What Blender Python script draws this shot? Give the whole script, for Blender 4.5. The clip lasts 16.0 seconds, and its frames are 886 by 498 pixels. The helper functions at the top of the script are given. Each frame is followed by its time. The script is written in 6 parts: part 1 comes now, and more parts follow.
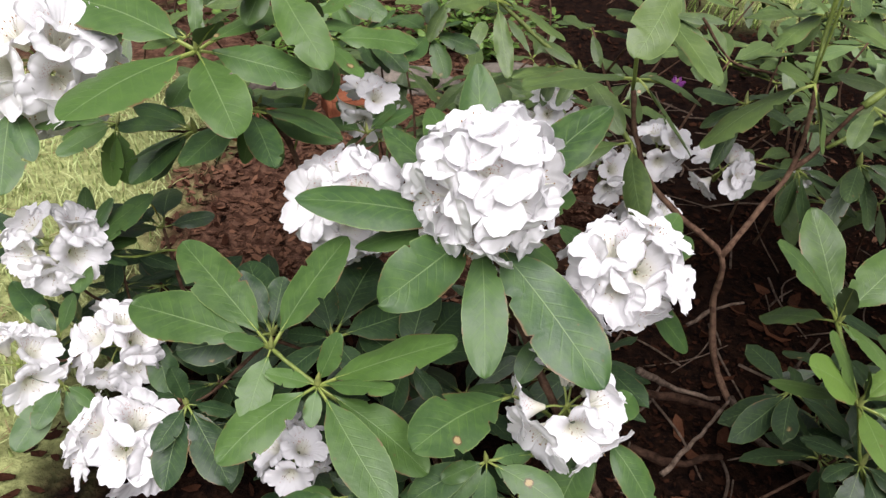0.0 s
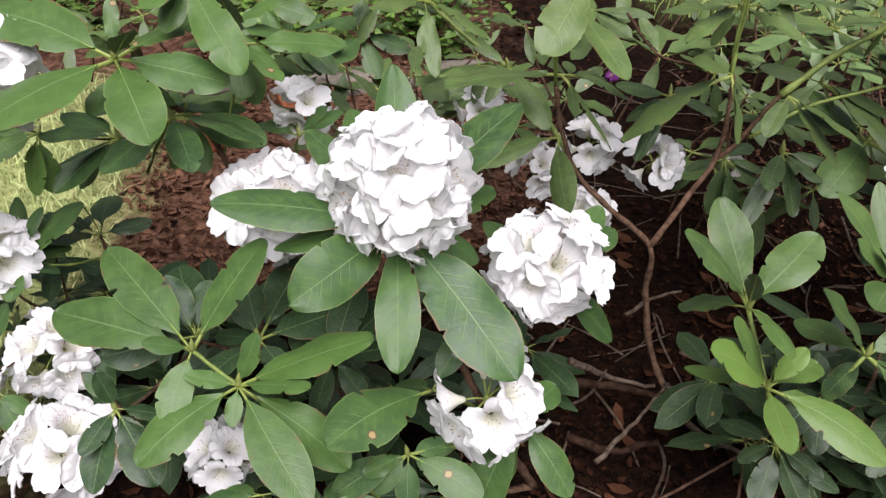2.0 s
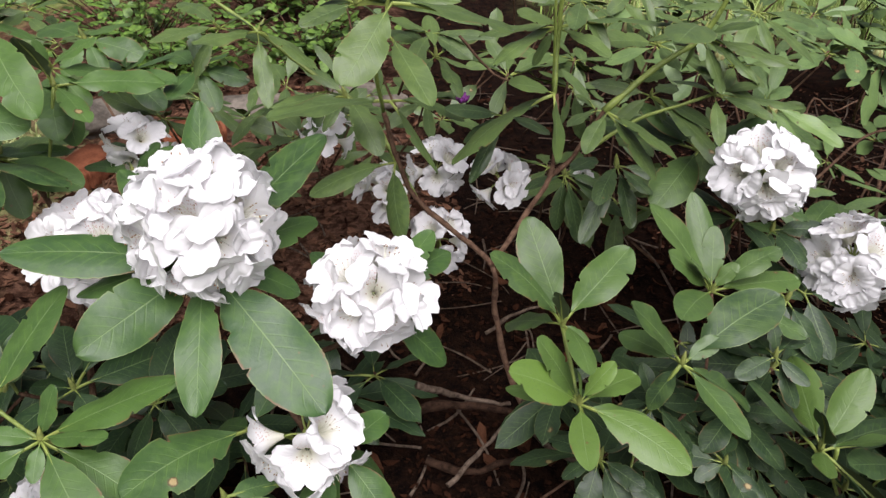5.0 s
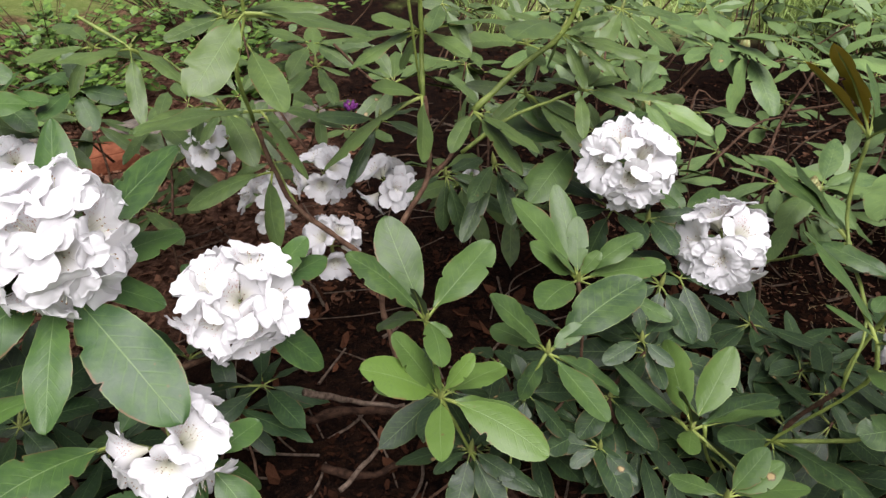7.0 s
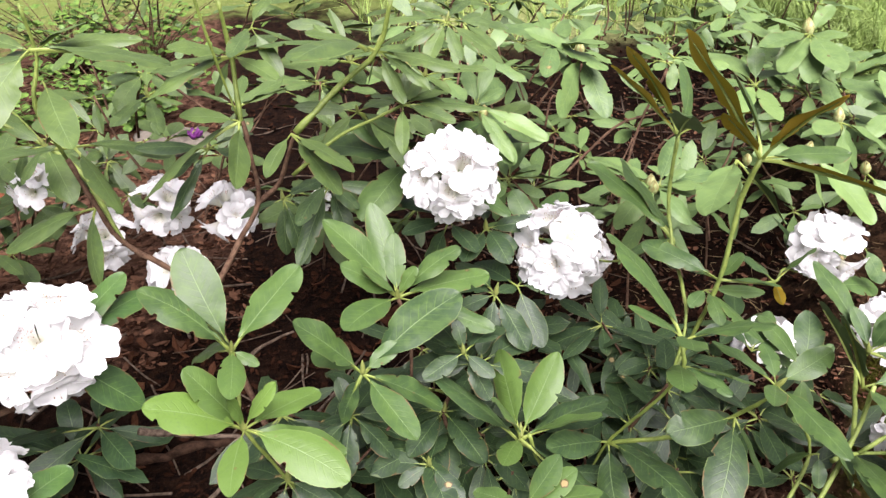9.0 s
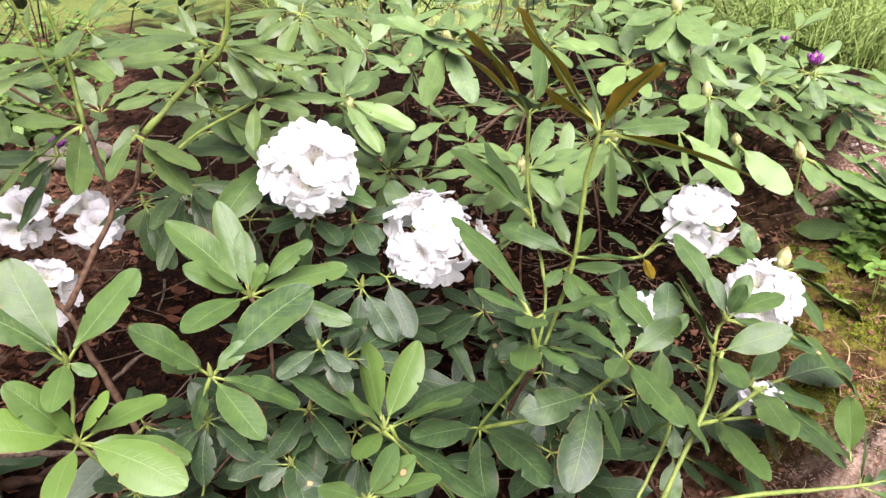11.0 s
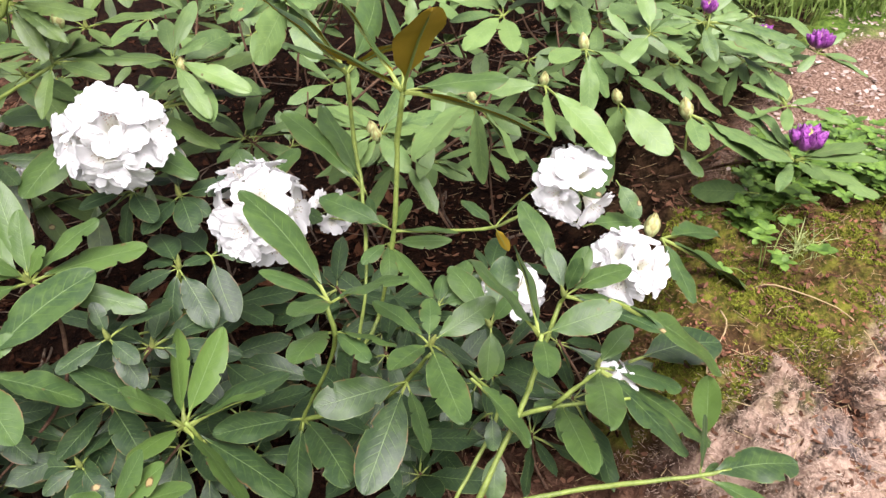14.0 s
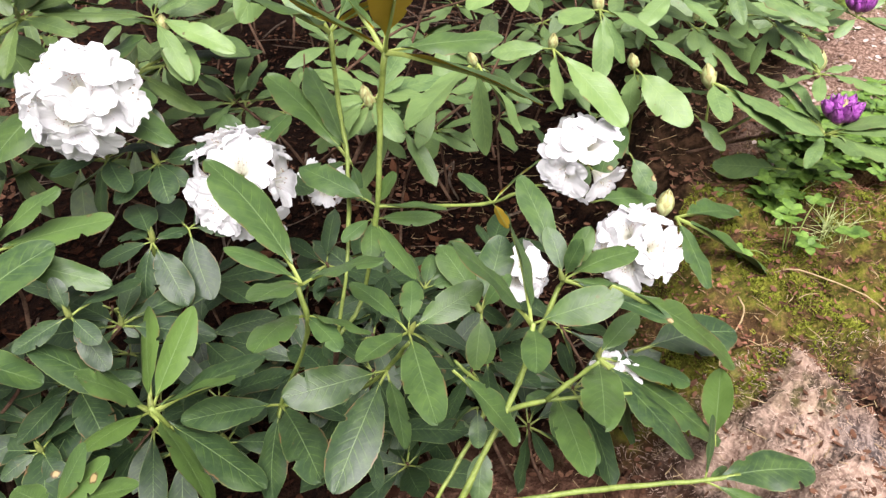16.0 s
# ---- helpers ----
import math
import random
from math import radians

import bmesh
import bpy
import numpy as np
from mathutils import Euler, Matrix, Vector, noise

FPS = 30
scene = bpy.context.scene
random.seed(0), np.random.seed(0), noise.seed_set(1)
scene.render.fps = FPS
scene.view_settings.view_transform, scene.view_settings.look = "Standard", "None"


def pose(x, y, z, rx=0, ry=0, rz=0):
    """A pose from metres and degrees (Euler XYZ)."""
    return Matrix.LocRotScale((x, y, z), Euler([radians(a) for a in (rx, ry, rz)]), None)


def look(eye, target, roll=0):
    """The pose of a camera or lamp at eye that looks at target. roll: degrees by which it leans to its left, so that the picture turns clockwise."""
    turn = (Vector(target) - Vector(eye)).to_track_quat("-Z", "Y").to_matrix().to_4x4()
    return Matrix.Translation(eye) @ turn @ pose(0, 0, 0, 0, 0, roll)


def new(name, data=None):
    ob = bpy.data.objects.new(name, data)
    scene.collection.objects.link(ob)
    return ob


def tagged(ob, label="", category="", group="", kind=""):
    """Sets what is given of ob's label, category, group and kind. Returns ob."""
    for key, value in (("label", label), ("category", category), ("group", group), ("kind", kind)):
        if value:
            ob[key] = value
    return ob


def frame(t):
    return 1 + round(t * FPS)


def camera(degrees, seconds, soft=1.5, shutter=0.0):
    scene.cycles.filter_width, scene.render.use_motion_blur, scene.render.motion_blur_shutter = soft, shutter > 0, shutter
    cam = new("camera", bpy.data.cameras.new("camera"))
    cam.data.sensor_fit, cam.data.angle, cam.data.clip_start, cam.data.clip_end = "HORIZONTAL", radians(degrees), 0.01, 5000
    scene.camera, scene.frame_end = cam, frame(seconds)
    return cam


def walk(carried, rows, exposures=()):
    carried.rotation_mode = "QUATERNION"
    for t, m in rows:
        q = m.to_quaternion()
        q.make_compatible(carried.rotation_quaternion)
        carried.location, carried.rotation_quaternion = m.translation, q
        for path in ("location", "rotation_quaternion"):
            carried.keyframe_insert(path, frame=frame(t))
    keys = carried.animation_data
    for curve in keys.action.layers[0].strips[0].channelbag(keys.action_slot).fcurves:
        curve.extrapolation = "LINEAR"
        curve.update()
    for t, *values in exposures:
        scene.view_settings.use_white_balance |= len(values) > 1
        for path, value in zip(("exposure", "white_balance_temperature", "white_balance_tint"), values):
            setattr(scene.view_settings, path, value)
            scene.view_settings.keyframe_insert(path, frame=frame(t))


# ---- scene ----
cam = camera(61.9, 16.0, soft=1.45)
PATH = [
    (0.0, -0.0437, -0.039, 0.6946, 53.51, -5.16, 1.34),
    (0.5, -0.0255, -0.041, 0.6989, 53.57, -4.92, 0.98),
    (1.0, -0.0143, -0.042, 0.7034, 53.35, -4.5, 0.77),
    (1.5, 0.0038, -0.044, 0.7056, 53.25, -4.25, 0.45),
    (2.0, 0.021, -0.048, 0.7078, 53.41, -4.18, -0.26),
    (2.5, 0.0483, -0.047, 0.7156, 53.37, -4.02, -1.09),
    (3.0, 0.0755, -0.048, 0.7195, 53.75, -3.73, -1.84),
    (3.5, 0.093, -0.042, 0.7297, 53.69, -3.49, -2.51),
    (4.0, 0.1151, -0.041, 0.7308, 53.99, -3.35, -3.13),
    (6.5, 0.2156, -0.06, 0.7174, 55.88, -2.93, -8.0),
    (7.0, 0.2499, -0.069, 0.7249, 56.1, -2.03, -8.68),
    (7.5, 0.2861, -0.075, 0.7273, 56.35, -1.22, -9.57),
    (8.0, 0.3303, -0.077, 0.7314, 56.45, -0.73, -10.94),
    (8.5, 0.3663, -0.082, 0.7318, 56.81, -0.33, -12.12),
    (9.0, 0.3983, -0.087, 0.7314, 57.05, -0.1, -13.16),
    (11.5, 0.5225, -0.113, 0.71, 56.96, 1.35, -18.91),
    (12.0, 0.5423, -0.113, 0.7051, 56.7, 1.25, -20.15),
    (12.5, 0.5741, -0.114, 0.6987, 56.23, 1.24, -21.17),
    (13.0, 0.6179, -0.109, 0.6928, 55.67, 0.82, -21.88),
    (13.5, 0.6516, -0.103, 0.6853, 54.92, 1.5, -21.16),
    (14.0, 0.6853, -0.102, 0.6778, 54.27, 2.12, -18.63),
    (14.5, 0.722, -0.098, 0.6712, 53.89, 1.99, -16.38),
    (15.0, 0.7318, -0.098, 0.6648, 53.4, 2.17, -14.84),
    (15.5, 0.7325, -0.087, 0.6588, 52.78, 2.74, -14.9),
    (16.0, 0.7301, -0.064, 0.6498, 51.94, 2.48, -16.45),
]
EXPOSURES = [(0.0, 0.46, 6390, 18), (2.5, 0.55, 6390, 18), (4.0, 0.46, 6390, 18), (6.5, 0.42, 6390, 18), (7.0, 0.52, 6390, 18), (8.0, 0.93, 6480, 18), (9.0, 1.3, 6480, 20), (11.5, 1.46, 6480, 23), (12.5, 1.53, 6480, 23), (13.0, 1.51, 6480, 22), (13.5, 1.28, 6480, 20), (14.5, 1.17, 6480, 18), (16.0, 1.21, 6480, 18)]
walk(cam, [(t, pose(*p)) for t, *p in PATH], EXPOSURES)

# world: soft overcast daylight
SUN_UP, SUN_ROUND = 62.0, 176.0
world = bpy.data.worlds.new("overcast_sky")
scene.world = world
world.use_nodes = True
wn, wl = world.node_tree.nodes, world.node_tree.links
wn.clear()
sky = wn.new("ShaderNodeTexSky")
sky.sky_type, sky.sun_disc = "NISHITA", False
sky.sun_elevation, sky.sun_rotation = radians(SUN_UP), radians(SUN_ROUND)
sky.dust_density, sky.air_density = 4.0, 1.0
soft_sky = wn.new("ShaderNodeHueSaturation")
soft_sky.inputs["Saturation"].default_value = 0.3
back = wn.new("ShaderNodeBackground")
back.inputs["Strength"].default_value = 0.05
wout = wn.new("ShaderNodeOutputWorld")
wl.new(sky.outputs[0], soft_sky.inputs["Color"])
wl.new(soft_sky.outputs[0], back.inputs["Color"])
wl.new(back.outputs[0], wout.inputs["Surface"])

sun = new("sun", bpy.data.lights.new("sun", "SUN"))
sun.data.energy, sun.data.angle, sun.data.color = 4.6, radians(60), (1.0, 0.985, 0.965)
_az, _el = radians(SUN_ROUND), radians(SUN_UP)
sun.matrix_world = look((0, 0, 5), (-math.sin(_az) * math.cos(_el), -math.cos(_az) * math.cos(_el), 5 - math.sin(_el)))


# ---- materials ----
class Nodes:
    """Short hand for building a node material."""

    def __init__(self, name):
        self.mat = bpy.data.materials.new(name)
        self.mat.use_nodes = True
        self.t = self.mat.node_tree
        self.t.nodes.clear()

    def put(self, sock, value):
        if isinstance(value, bpy.types.NodeSocket):
            self.t.links.new(value, sock)
        elif isinstance(value, (tuple, list)) and len(value) == 3 and sock.type == "RGBA":
            sock.default_value = (*value, 1)
        else:
            sock.default_value = value

    def add(self, kind, out=0, props=(), **ins):
        n = self.t.nodes.new("ShaderNode" + kind)
        for k, v in props:
            if k == "operation":
                n.operation = v
            elif k == "blend_type":
                n.blend_type = v
            elif k == "feature":
                n.feature = v
            elif k == "data_type":
                n.data_type = v
        for k, v in ins.items():
            self.put(n.inputs[int(k[1:])] if k[0] == "i" and k[1:].isdigit() else n.inputs[k.replace("_", " ")], v)
        return n.outputs[out]

    def math(self, op, a, b=0.0, c=0.0):
        return self.add("Math", props=(("operation", op),), i0=a, i1=b, i2=c)

    def mix(self, f, a, b):
        n = self.t.nodes.new("ShaderNodeMixRGB")
        self.put(n.inputs[0], f), self.put(n.inputs[1], a), self.put(n.inputs[2], b)
        return n.outputs[0]

    def noise(self, vec, scale, detail=3.0, rough=0.55):
        return self.add("TexNoise", Vector=vec, Scale=scale, Detail=detail, Roughness=rough)

    def step(self, x, lo, hi):
        n = self.t.nodes.new("ShaderNodeMapRange")
        n.interpolation_type = "SMOOTHSTEP"
        self.put(n.inputs[0], x)
        n.inputs[1].default_value, n.inputs[2].default_value = lo, hi
        return n.outputs[0]

    def bump(self, height, strength, distance):
        return self.add("Bump", Strength=strength, Distance=distance, Height=height)

    def finish(self, shader):
        o = self.t.nodes.new("ShaderNodeOutputMaterial")
        self.t.links.new(shader, o.inputs[0])
        return self.mat

    def principled(self, **ins):
        return self.add("BsdfPrincipled", **ins)


def leaf_material(name, age_shade, mid_tone, fresh, gloss=0.37):
    """Upper side of a leaf: pale midrib, faint side veins, blotches; the object's colour tells its age and painted
    shade.
    """
    n = Nodes(name)
    uv = n.add("UVMap")
    sep = n.add("SeparateXYZ", 0, Vector=uv)
    u = sep
    v = sep.node.outputs[1]
    rnd = n.math("FRACT", n.math("ADD", n.add("ObjectInfo", 5), n.add("NewGeometry", 8)))
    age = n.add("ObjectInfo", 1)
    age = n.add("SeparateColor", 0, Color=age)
    dimming = age.node.outputs[1]
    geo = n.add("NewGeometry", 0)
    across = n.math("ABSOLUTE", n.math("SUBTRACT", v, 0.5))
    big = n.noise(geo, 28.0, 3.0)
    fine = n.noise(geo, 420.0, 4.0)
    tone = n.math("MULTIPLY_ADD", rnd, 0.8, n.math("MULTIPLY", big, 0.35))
    col = n.mix(n.math("MULTIPLY", tone, n.math("MULTIPLY_ADD", dimming, -0.75, 1.0)), age_shade, mid_tone)
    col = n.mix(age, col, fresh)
    col = n.mix(n.math("MULTIPLY", n.step(fine, 0.5, 0.75), 0.35), col, mid_tone)
    # side veins sweep forward from the midrib
    vein = n.math("SINE", n.math("MULTIPLY", n.math("SUBTRACT", u, n.math("MULTIPLY", across, 0.35)), 78.0))
    vein = n.math("MULTIPLY", n.step(vein, 0.8, 1.0), n.step(across, 0.47, 0.1))
    col = n.mix(n.math("MULTIPLY", vein, 0.28), col, fresh)
    dust = n.step(n.noise(geo, 210.0, 5.0, 0.7), 0.40, 0.75)
    col = n.mix(n.math("MULTIPLY", dust, 0.09), col, (0.18, 0.25, 0.10))
    rib_w = n.math("MULTIPLY_ADD", u, -0.011, 0.019)
    rib = n.math("SUBTRACT", 1.0, n.step(n.math("DIVIDE", across, rib_w), 0.5, 1.2))
    col = n.mix(n.math("MULTIPLY", rib, 0.6), col, (0.17, 0.25, 0.10))
    patch = n.noise(geo, 75.0, 3.0)
    col = n.mix(n.math("MULTIPLY", n.math("MULTIPLY", n.step(patch, 0.40, 0.66), 0.26), n.math("MULTIPLY_ADD", dimming, -0.6, 1.0)), col, fresh)
    # browned rims where the edge has dried
    burnt = n.math("MULTIPLY", n.step(n.math("ADD", across, n.math("MULTIPLY", fine, 0.06)), 0.485, 0.515), n.step(n.noise(geo, 46.0, 2.0), 0.54, 0.62))
    col = n.mix(n.math("MULTIPLY", n.step(across, 0.475, 0.495), 0.45), col, (0.20, 0.27, 0.08))
    # small brown spots
    vor = n.t.nodes.new("ShaderNodeTexVoronoi")
    vor.inputs["Scale"].default_value = 62.0
    n.put(vor.inputs["Vector"], geo)
    spot = n.math("MULTIPLY", n.math("SUBTRACT", 1.0, n.step(vor.outputs[0], 0.05, 0.12)), n.step(big, 0.56, 0.64))
    col = n.mix(n.math("MULTIPLY", spot, 0.8), col, (0.12, 0.08, 0.03))
    # a few larger tan scars with a dark rim
    wide = n.t.nodes.new("ShaderNodeTexVoronoi")
    wide.inputs["Scale"].default_value = 24.0
    n.put(wide.inputs["Vector"], geo)
    ragged = n.math("ADD", wide.outputs[0], n.math("MULTIPLY", n.math("SUBTRACT", fine, 0.5), 0.10))
    some = n.step(n.noise(geo, 13.0, 1.0), 0.55, 0.58)
    col = n.mix(n.math("MULTIPLY", n.math("SUBTRACT", 1.0, n.step(ragged, 0.085, 0.11)), some), col, (0.07, 0.045, 0.015))
    col = n.mix(n.math("MULTIPLY", n.math("SUBTRACT", 1.0, n.step(ragged, 0.06, 0.085)), some), col, (0.30, 0.23, 0.10))
    col = n.mix(n.math("MULTIPLY", burnt, 0.85), col, (0.13, 0.070, 0.030))
    h = n.math("MULTIPLY_ADD", vein, -0.5, n.math("MULTIPLY", fine, 0.35))
    h = n.math("SUBTRACT", h, rib)
    h = n.math("ADD", h, n.math("MULTIPLY", n.noise(geo, 95.0, 3.0), 2.6))
    nor = n.bump(h, 0.30, 0.0007)
    p = n.principled(Base_Color=col, Roughness=n.math("MULTIPLY_ADD", patch, 0.22, gloss), Normal=nor)
    p.node.inputs["Specular IOR Level"].default_value = 0.5
    tr = n.add("BsdfTranslucent", Color=n.mix(0.4, col, (0.12, 0.20, 0.02)))
    return n.finish(n.add("MixShader", i0=0.10, i1=p, i2=tr))


def under_material(name, base, other, rough):
    n = Nodes(name)
    uv = n.add("UVMap")
    sep = n.add("SeparateXYZ", 0, Vector=uv)
    across = n.math("ABSOLUTE", n.math("SUBTRACT", sep.node.outputs[1], 0.5))
    geo = n.add("NewGeometry", 0)
    g = n.noise(geo, 90.0, 4.0)
    col = n.mix(g, base, other)
    rib = n.math("SUBTRACT", 1.0, n.step(across, 0.012, 0.035))
    col = n.mix(n.math("MULTIPLY", rib, 0.7), col, (0.30, 0.30, 0.10))
    nor = n.bump(n.math("ADD", g, rib), 0.4, 0.0006)
    p = n.principled(Base_Color=col, Roughness=rough, Normal=nor)
    tr = n.add("BsdfTranslucent", Color=col)
    return n.finish(n.add("MixShader", i0=0.3, i1=p, i2=tr))


def plain_material(name, a, b, scale=60.0, rough=0.7, bump=0.4, dist=0.001, island=False, metal=0.0):
    """Two tones mixed by two sizes of noise, with a fine relief."""
    n = Nodes(name)
    geo = n.add("NewGeometry", 0)
    f = n.math("MULTIPLY_ADD", n.noise(geo, scale, 4.0), 0.7, n.math("MULTIPLY", n.noise(geo, scale * 6, 3.0), 0.3))
    f = n.step(f, 0.32, 0.68)
    if island:
        f = n.math("MULTIPLY_ADD", n.add("NewGeometry", 8), 0.7, n.math("MULTIPLY", f, 0.3))
    col = n.mix(f, a, b)
    nor = n.bump(n.noise(geo, scale * 5, 4.0), bump, dist)
    p = n.principled(Base_Color=col, Roughness=rough, Normal=nor)
    p.node.inputs["Specular IOR Level"].default_value = 0.05 if rough > 0.75 else 0.5
    return n.finish(p)


def petal_material():
    """White petals: a faint green-yellow throat, rust speckles on the upper lobe."""
    n = Nodes("white_petal")
    uv = n.add("UVMap")
    sep = n.add("SeparateXYZ", 0, Vector=uv)
    u, v = sep, sep.node.outputs[1]
    geo = n.add("NewGeometry", 0)
    f = n.noise(geo, 70.0, 3.0)
    col = n.mix(f, (0.91, 0.905, 0.91), (0.94, 0.935, 0.938))
    throat = n.math("SUBTRACT", 1.0, n.step(v, 0.05, 0.48))
    col = n.mix(n.math("MULTIPLY", throat, 0.5), col, (0.78, 0.77, 0.55))
    up = n.math("SUBTRACT", 1.0, n.step(n.math("ABSOLUTE", n.math("SUBTRACT", u, 0.5)), 0.08, 0.16))
    vor = n.t.nodes.new("ShaderNodeTexVoronoi")
    vor.inputs["Scale"].default_value = 480.0
    n.put(vor.inputs["Vector"], geo)
    dots = n.math("SUBTRACT", 1.0, n.step(vor.outputs[0], 0.22, 0.40))
    band = n.math("MULTIPLY", n.step(v, 0.15, 0.3), n.math("SUBTRACT", 1.0, n.step(v, 0.5, 0.78)))
    dots = n.math("MULTIPLY", n.math("MULTIPLY", dots, band), up)
    col = n.mix(n.math("MULTIPLY", dots, 0.6), col, (0.50, 0.20, 0.14))
    crease = n.math("SINE", n.math("MULTIPLY_ADD", f, 5.0, n.math("MULTIPLY", u, 230.0)))
    nor = n.bump(n.math("MULTIPLY_ADD", crease, 0.35, f), 0.32, 0.0009)
    p = n.principled(Base_Color=col, Roughness=0.55, Normal=nor)
    p.node.inputs["Specular IOR Level"].default_value = 0.25
    tr = n.add("BsdfTranslucent", Color=col)
    return n.finish(n.add("MixShader", i0=0.46, i1=p, i2=tr))


LEAF_FRONT = leaf_material("leaf_dark_green", (0.012, 0.033, 0.012), (0.030, 0.073, 0.024), (0.088, 0.174, 0.026))
LEAF_MID = leaf_material("leaf_mid_green", (0.012, 0.029, 0.012), (0.033, 0.071, 0.024), (0.102, 0.180, 0.030))
LEAF_BACK = leaf_material("leaf_olive_green", (0.017, 0.038, 0.013), (0.056, 0.096, 0.028), (0.132, 0.200, 0.042))
LEAF_BUD = leaf_material("leaf_light_green", (0.038, 0.080, 0.028), (0.104, 0.178, 0.056), (0.190, 0.285, 0.078))
UNDER_GREEN = under_material("leaf_underside_green", (0.085, 0.125, 0.055), (0.125, 0.165, 0.075), 0.7)
UNDER_BROWN = under_material("leaf_underside_felted", (0.40, 0.26, 0.016), (0.52, 0.36, 0.030), 0.8)
PETIOLE = plain_material("leaf_stalk_yellow_green", (0.19, 0.25, 0.05), (0.27, 0.32, 0.08), 120.0, 0.5)
green = plain_material("young_stem_green", (0.10, 0.14, 0.025), (0.21, 0.27, 0.055), 70.0, 0.55, 0.9, 0.0012)
bark = plain_material("brown_bark", (0.050, 0.027, 0.018), (0.150, 0.092, 0.060), 110.0, 0.85, 0.9, 0.002)
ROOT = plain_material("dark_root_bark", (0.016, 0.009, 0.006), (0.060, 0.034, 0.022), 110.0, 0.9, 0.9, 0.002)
DEAD = plain_material("grey_dead_wood", (0.045, 0.030, 0.021), (0.160, 0.120, 0.090), 130.0, 0.9, 0.9, 0.002)
PETAL = petal_material()
FILAMENT = plain_material("pale_filament", (0.72, 0.72, 0.58), (0.80, 0.80, 0.70), 50.0, 0.5)
ANTHER = plain_material("brown_anther", (0.24, 0.13, 0.06), (0.42, 0.27, 0.14), 200.0, 0.8)
PURPLE = plain_material("purple_bud_petal", (0.10, 0.006, 0.12), (0.38, 0.09, 0.40), 260.0, 0.5)
SCALE_GREEN = plain_material("bud_scale_green", (0.30, 0.36, 0.13), (0.50, 0.52, 0.25), 150.0, 0.55)
TIP_GREEN = plain_material("shoot_bud_green", (0.10, 0.13, 0.03), (0.22, 0.24, 0.06), 150.0, 0.55)
SCALE_BROWN = plain_material("bud_scale_brown", (0.24, 0.22, 0.07), (0.40, 0.36, 0.16), 150.0, 0.7)


# ---- building helpers ----
def mesh_of(name, verts, faces, mats, slots=None, uvs=None, smooth=True):
    me = bpy.data.meshes.new(name)
    me.from_pydata([tuple(v) for v in verts], [], faces)
    for m in mats:
        me.materials.append(m)
    if slots is not None:
        me.polygons.foreach_set("material_index", slots)
    if uvs is not None:
        layer = me.uv_layers.new(name="UVMap")
        idx = np.zeros(len(me.loops), dtype=np.int32)
        me.loops.foreach_get("vertex_index", idx)
        layer.data.foreach_set("uv", np.asarray(uvs, dtype=np.float32)[idx].ravel())
    if smooth:
        me.polygons.foreach_set("use_smooth", [True] * len(me.polygons))
    me.update()
    return me


def child(name, me, parent, m, label=""):
    """One part at the world pose m under a thing or part whose own pose is stored with it."""
    ob = new(name, me)
    ob.parent = parent
    home = HOME[parent]
    ob.matrix_basis = home.inverted() @ m
    HOME[ob] = m.copy()
    if label:
        tagged(ob, label)
    return ob


HOME = {}


def thing(name, place, label, category, group="", kind="", me=None, m=None):
    ob = new(name, me)
    ob.matrix_basis = m if m is not None else Matrix.Translation(place)
    HOME[ob] = ob.matrix_basis.copy()
    return tagged(ob, label, category, group, kind)


def tube(points, radii, sides=7, wobble=0.0, seed=0):
    """A tapered tube through points, smoothed by a spline; closed ends."""
    rng = random.Random(seed)
    pts = [Vector(p) for p in points]
    ext = [pts[0] * 2 - pts[1]] + pts + [pts[-1] * 2 - pts[-2]]
    line, rad = [], []
    for i in range(len(pts) - 1):
        a, b, c, d = ext[i:i + 4]
        k = max(3, int((c - b).length / 0.012))
        for j in range(k):
            t = j / k
            line.append(0.5 * ((2 * b) + (c - a) * t + (2 * a - 5 * b + 4 * c - d) * t * t + (3 * b - a - 3 * c + d) * t ** 3))
            rad.append(radii[i] + (radii[i + 1] - radii[i]) * t)
    line.append(pts[-1]), rad.append(radii[-1])
    if wobble:
        line = [p + Vector([rng.gauss(0, wobble) for _ in range(3)]) for p in line]
        rad = [r * rng.uniform(0.85, 1.2) for r in rad]
    verts, faces = [], []
    side = None
    for i, p in enumerate(line):
        d = (line[min(i + 1, len(line) - 1)] - line[max(i - 1, 0)]).normalized()
        side = (side - d * side.dot(d)).normalized() if side else d.orthogonal().normalized()
        other = d.cross(side)
        for s in range(sides):
            a = 2 * math.pi * s / sides
            verts.append(p + (side * math.cos(a) + other * math.sin(a)) * rad[i])
    for i in range(len(line) - 1):
        for s in range(sides):
            a, b = i * sides + s, i * sides + (s + 1) % sides
            faces.append((a, b, b + sides, a + sides))
    faces.append(tuple(range(sides))[::-1])
    faces.append(tuple(range((len(line) - 1) * sides, len(line) * sides)))
    return verts, faces


def smooth(a, b, x):
    t = min(1, max(0, (x - a) / (b - a)))
    return t * t * (3 - 2 * t)


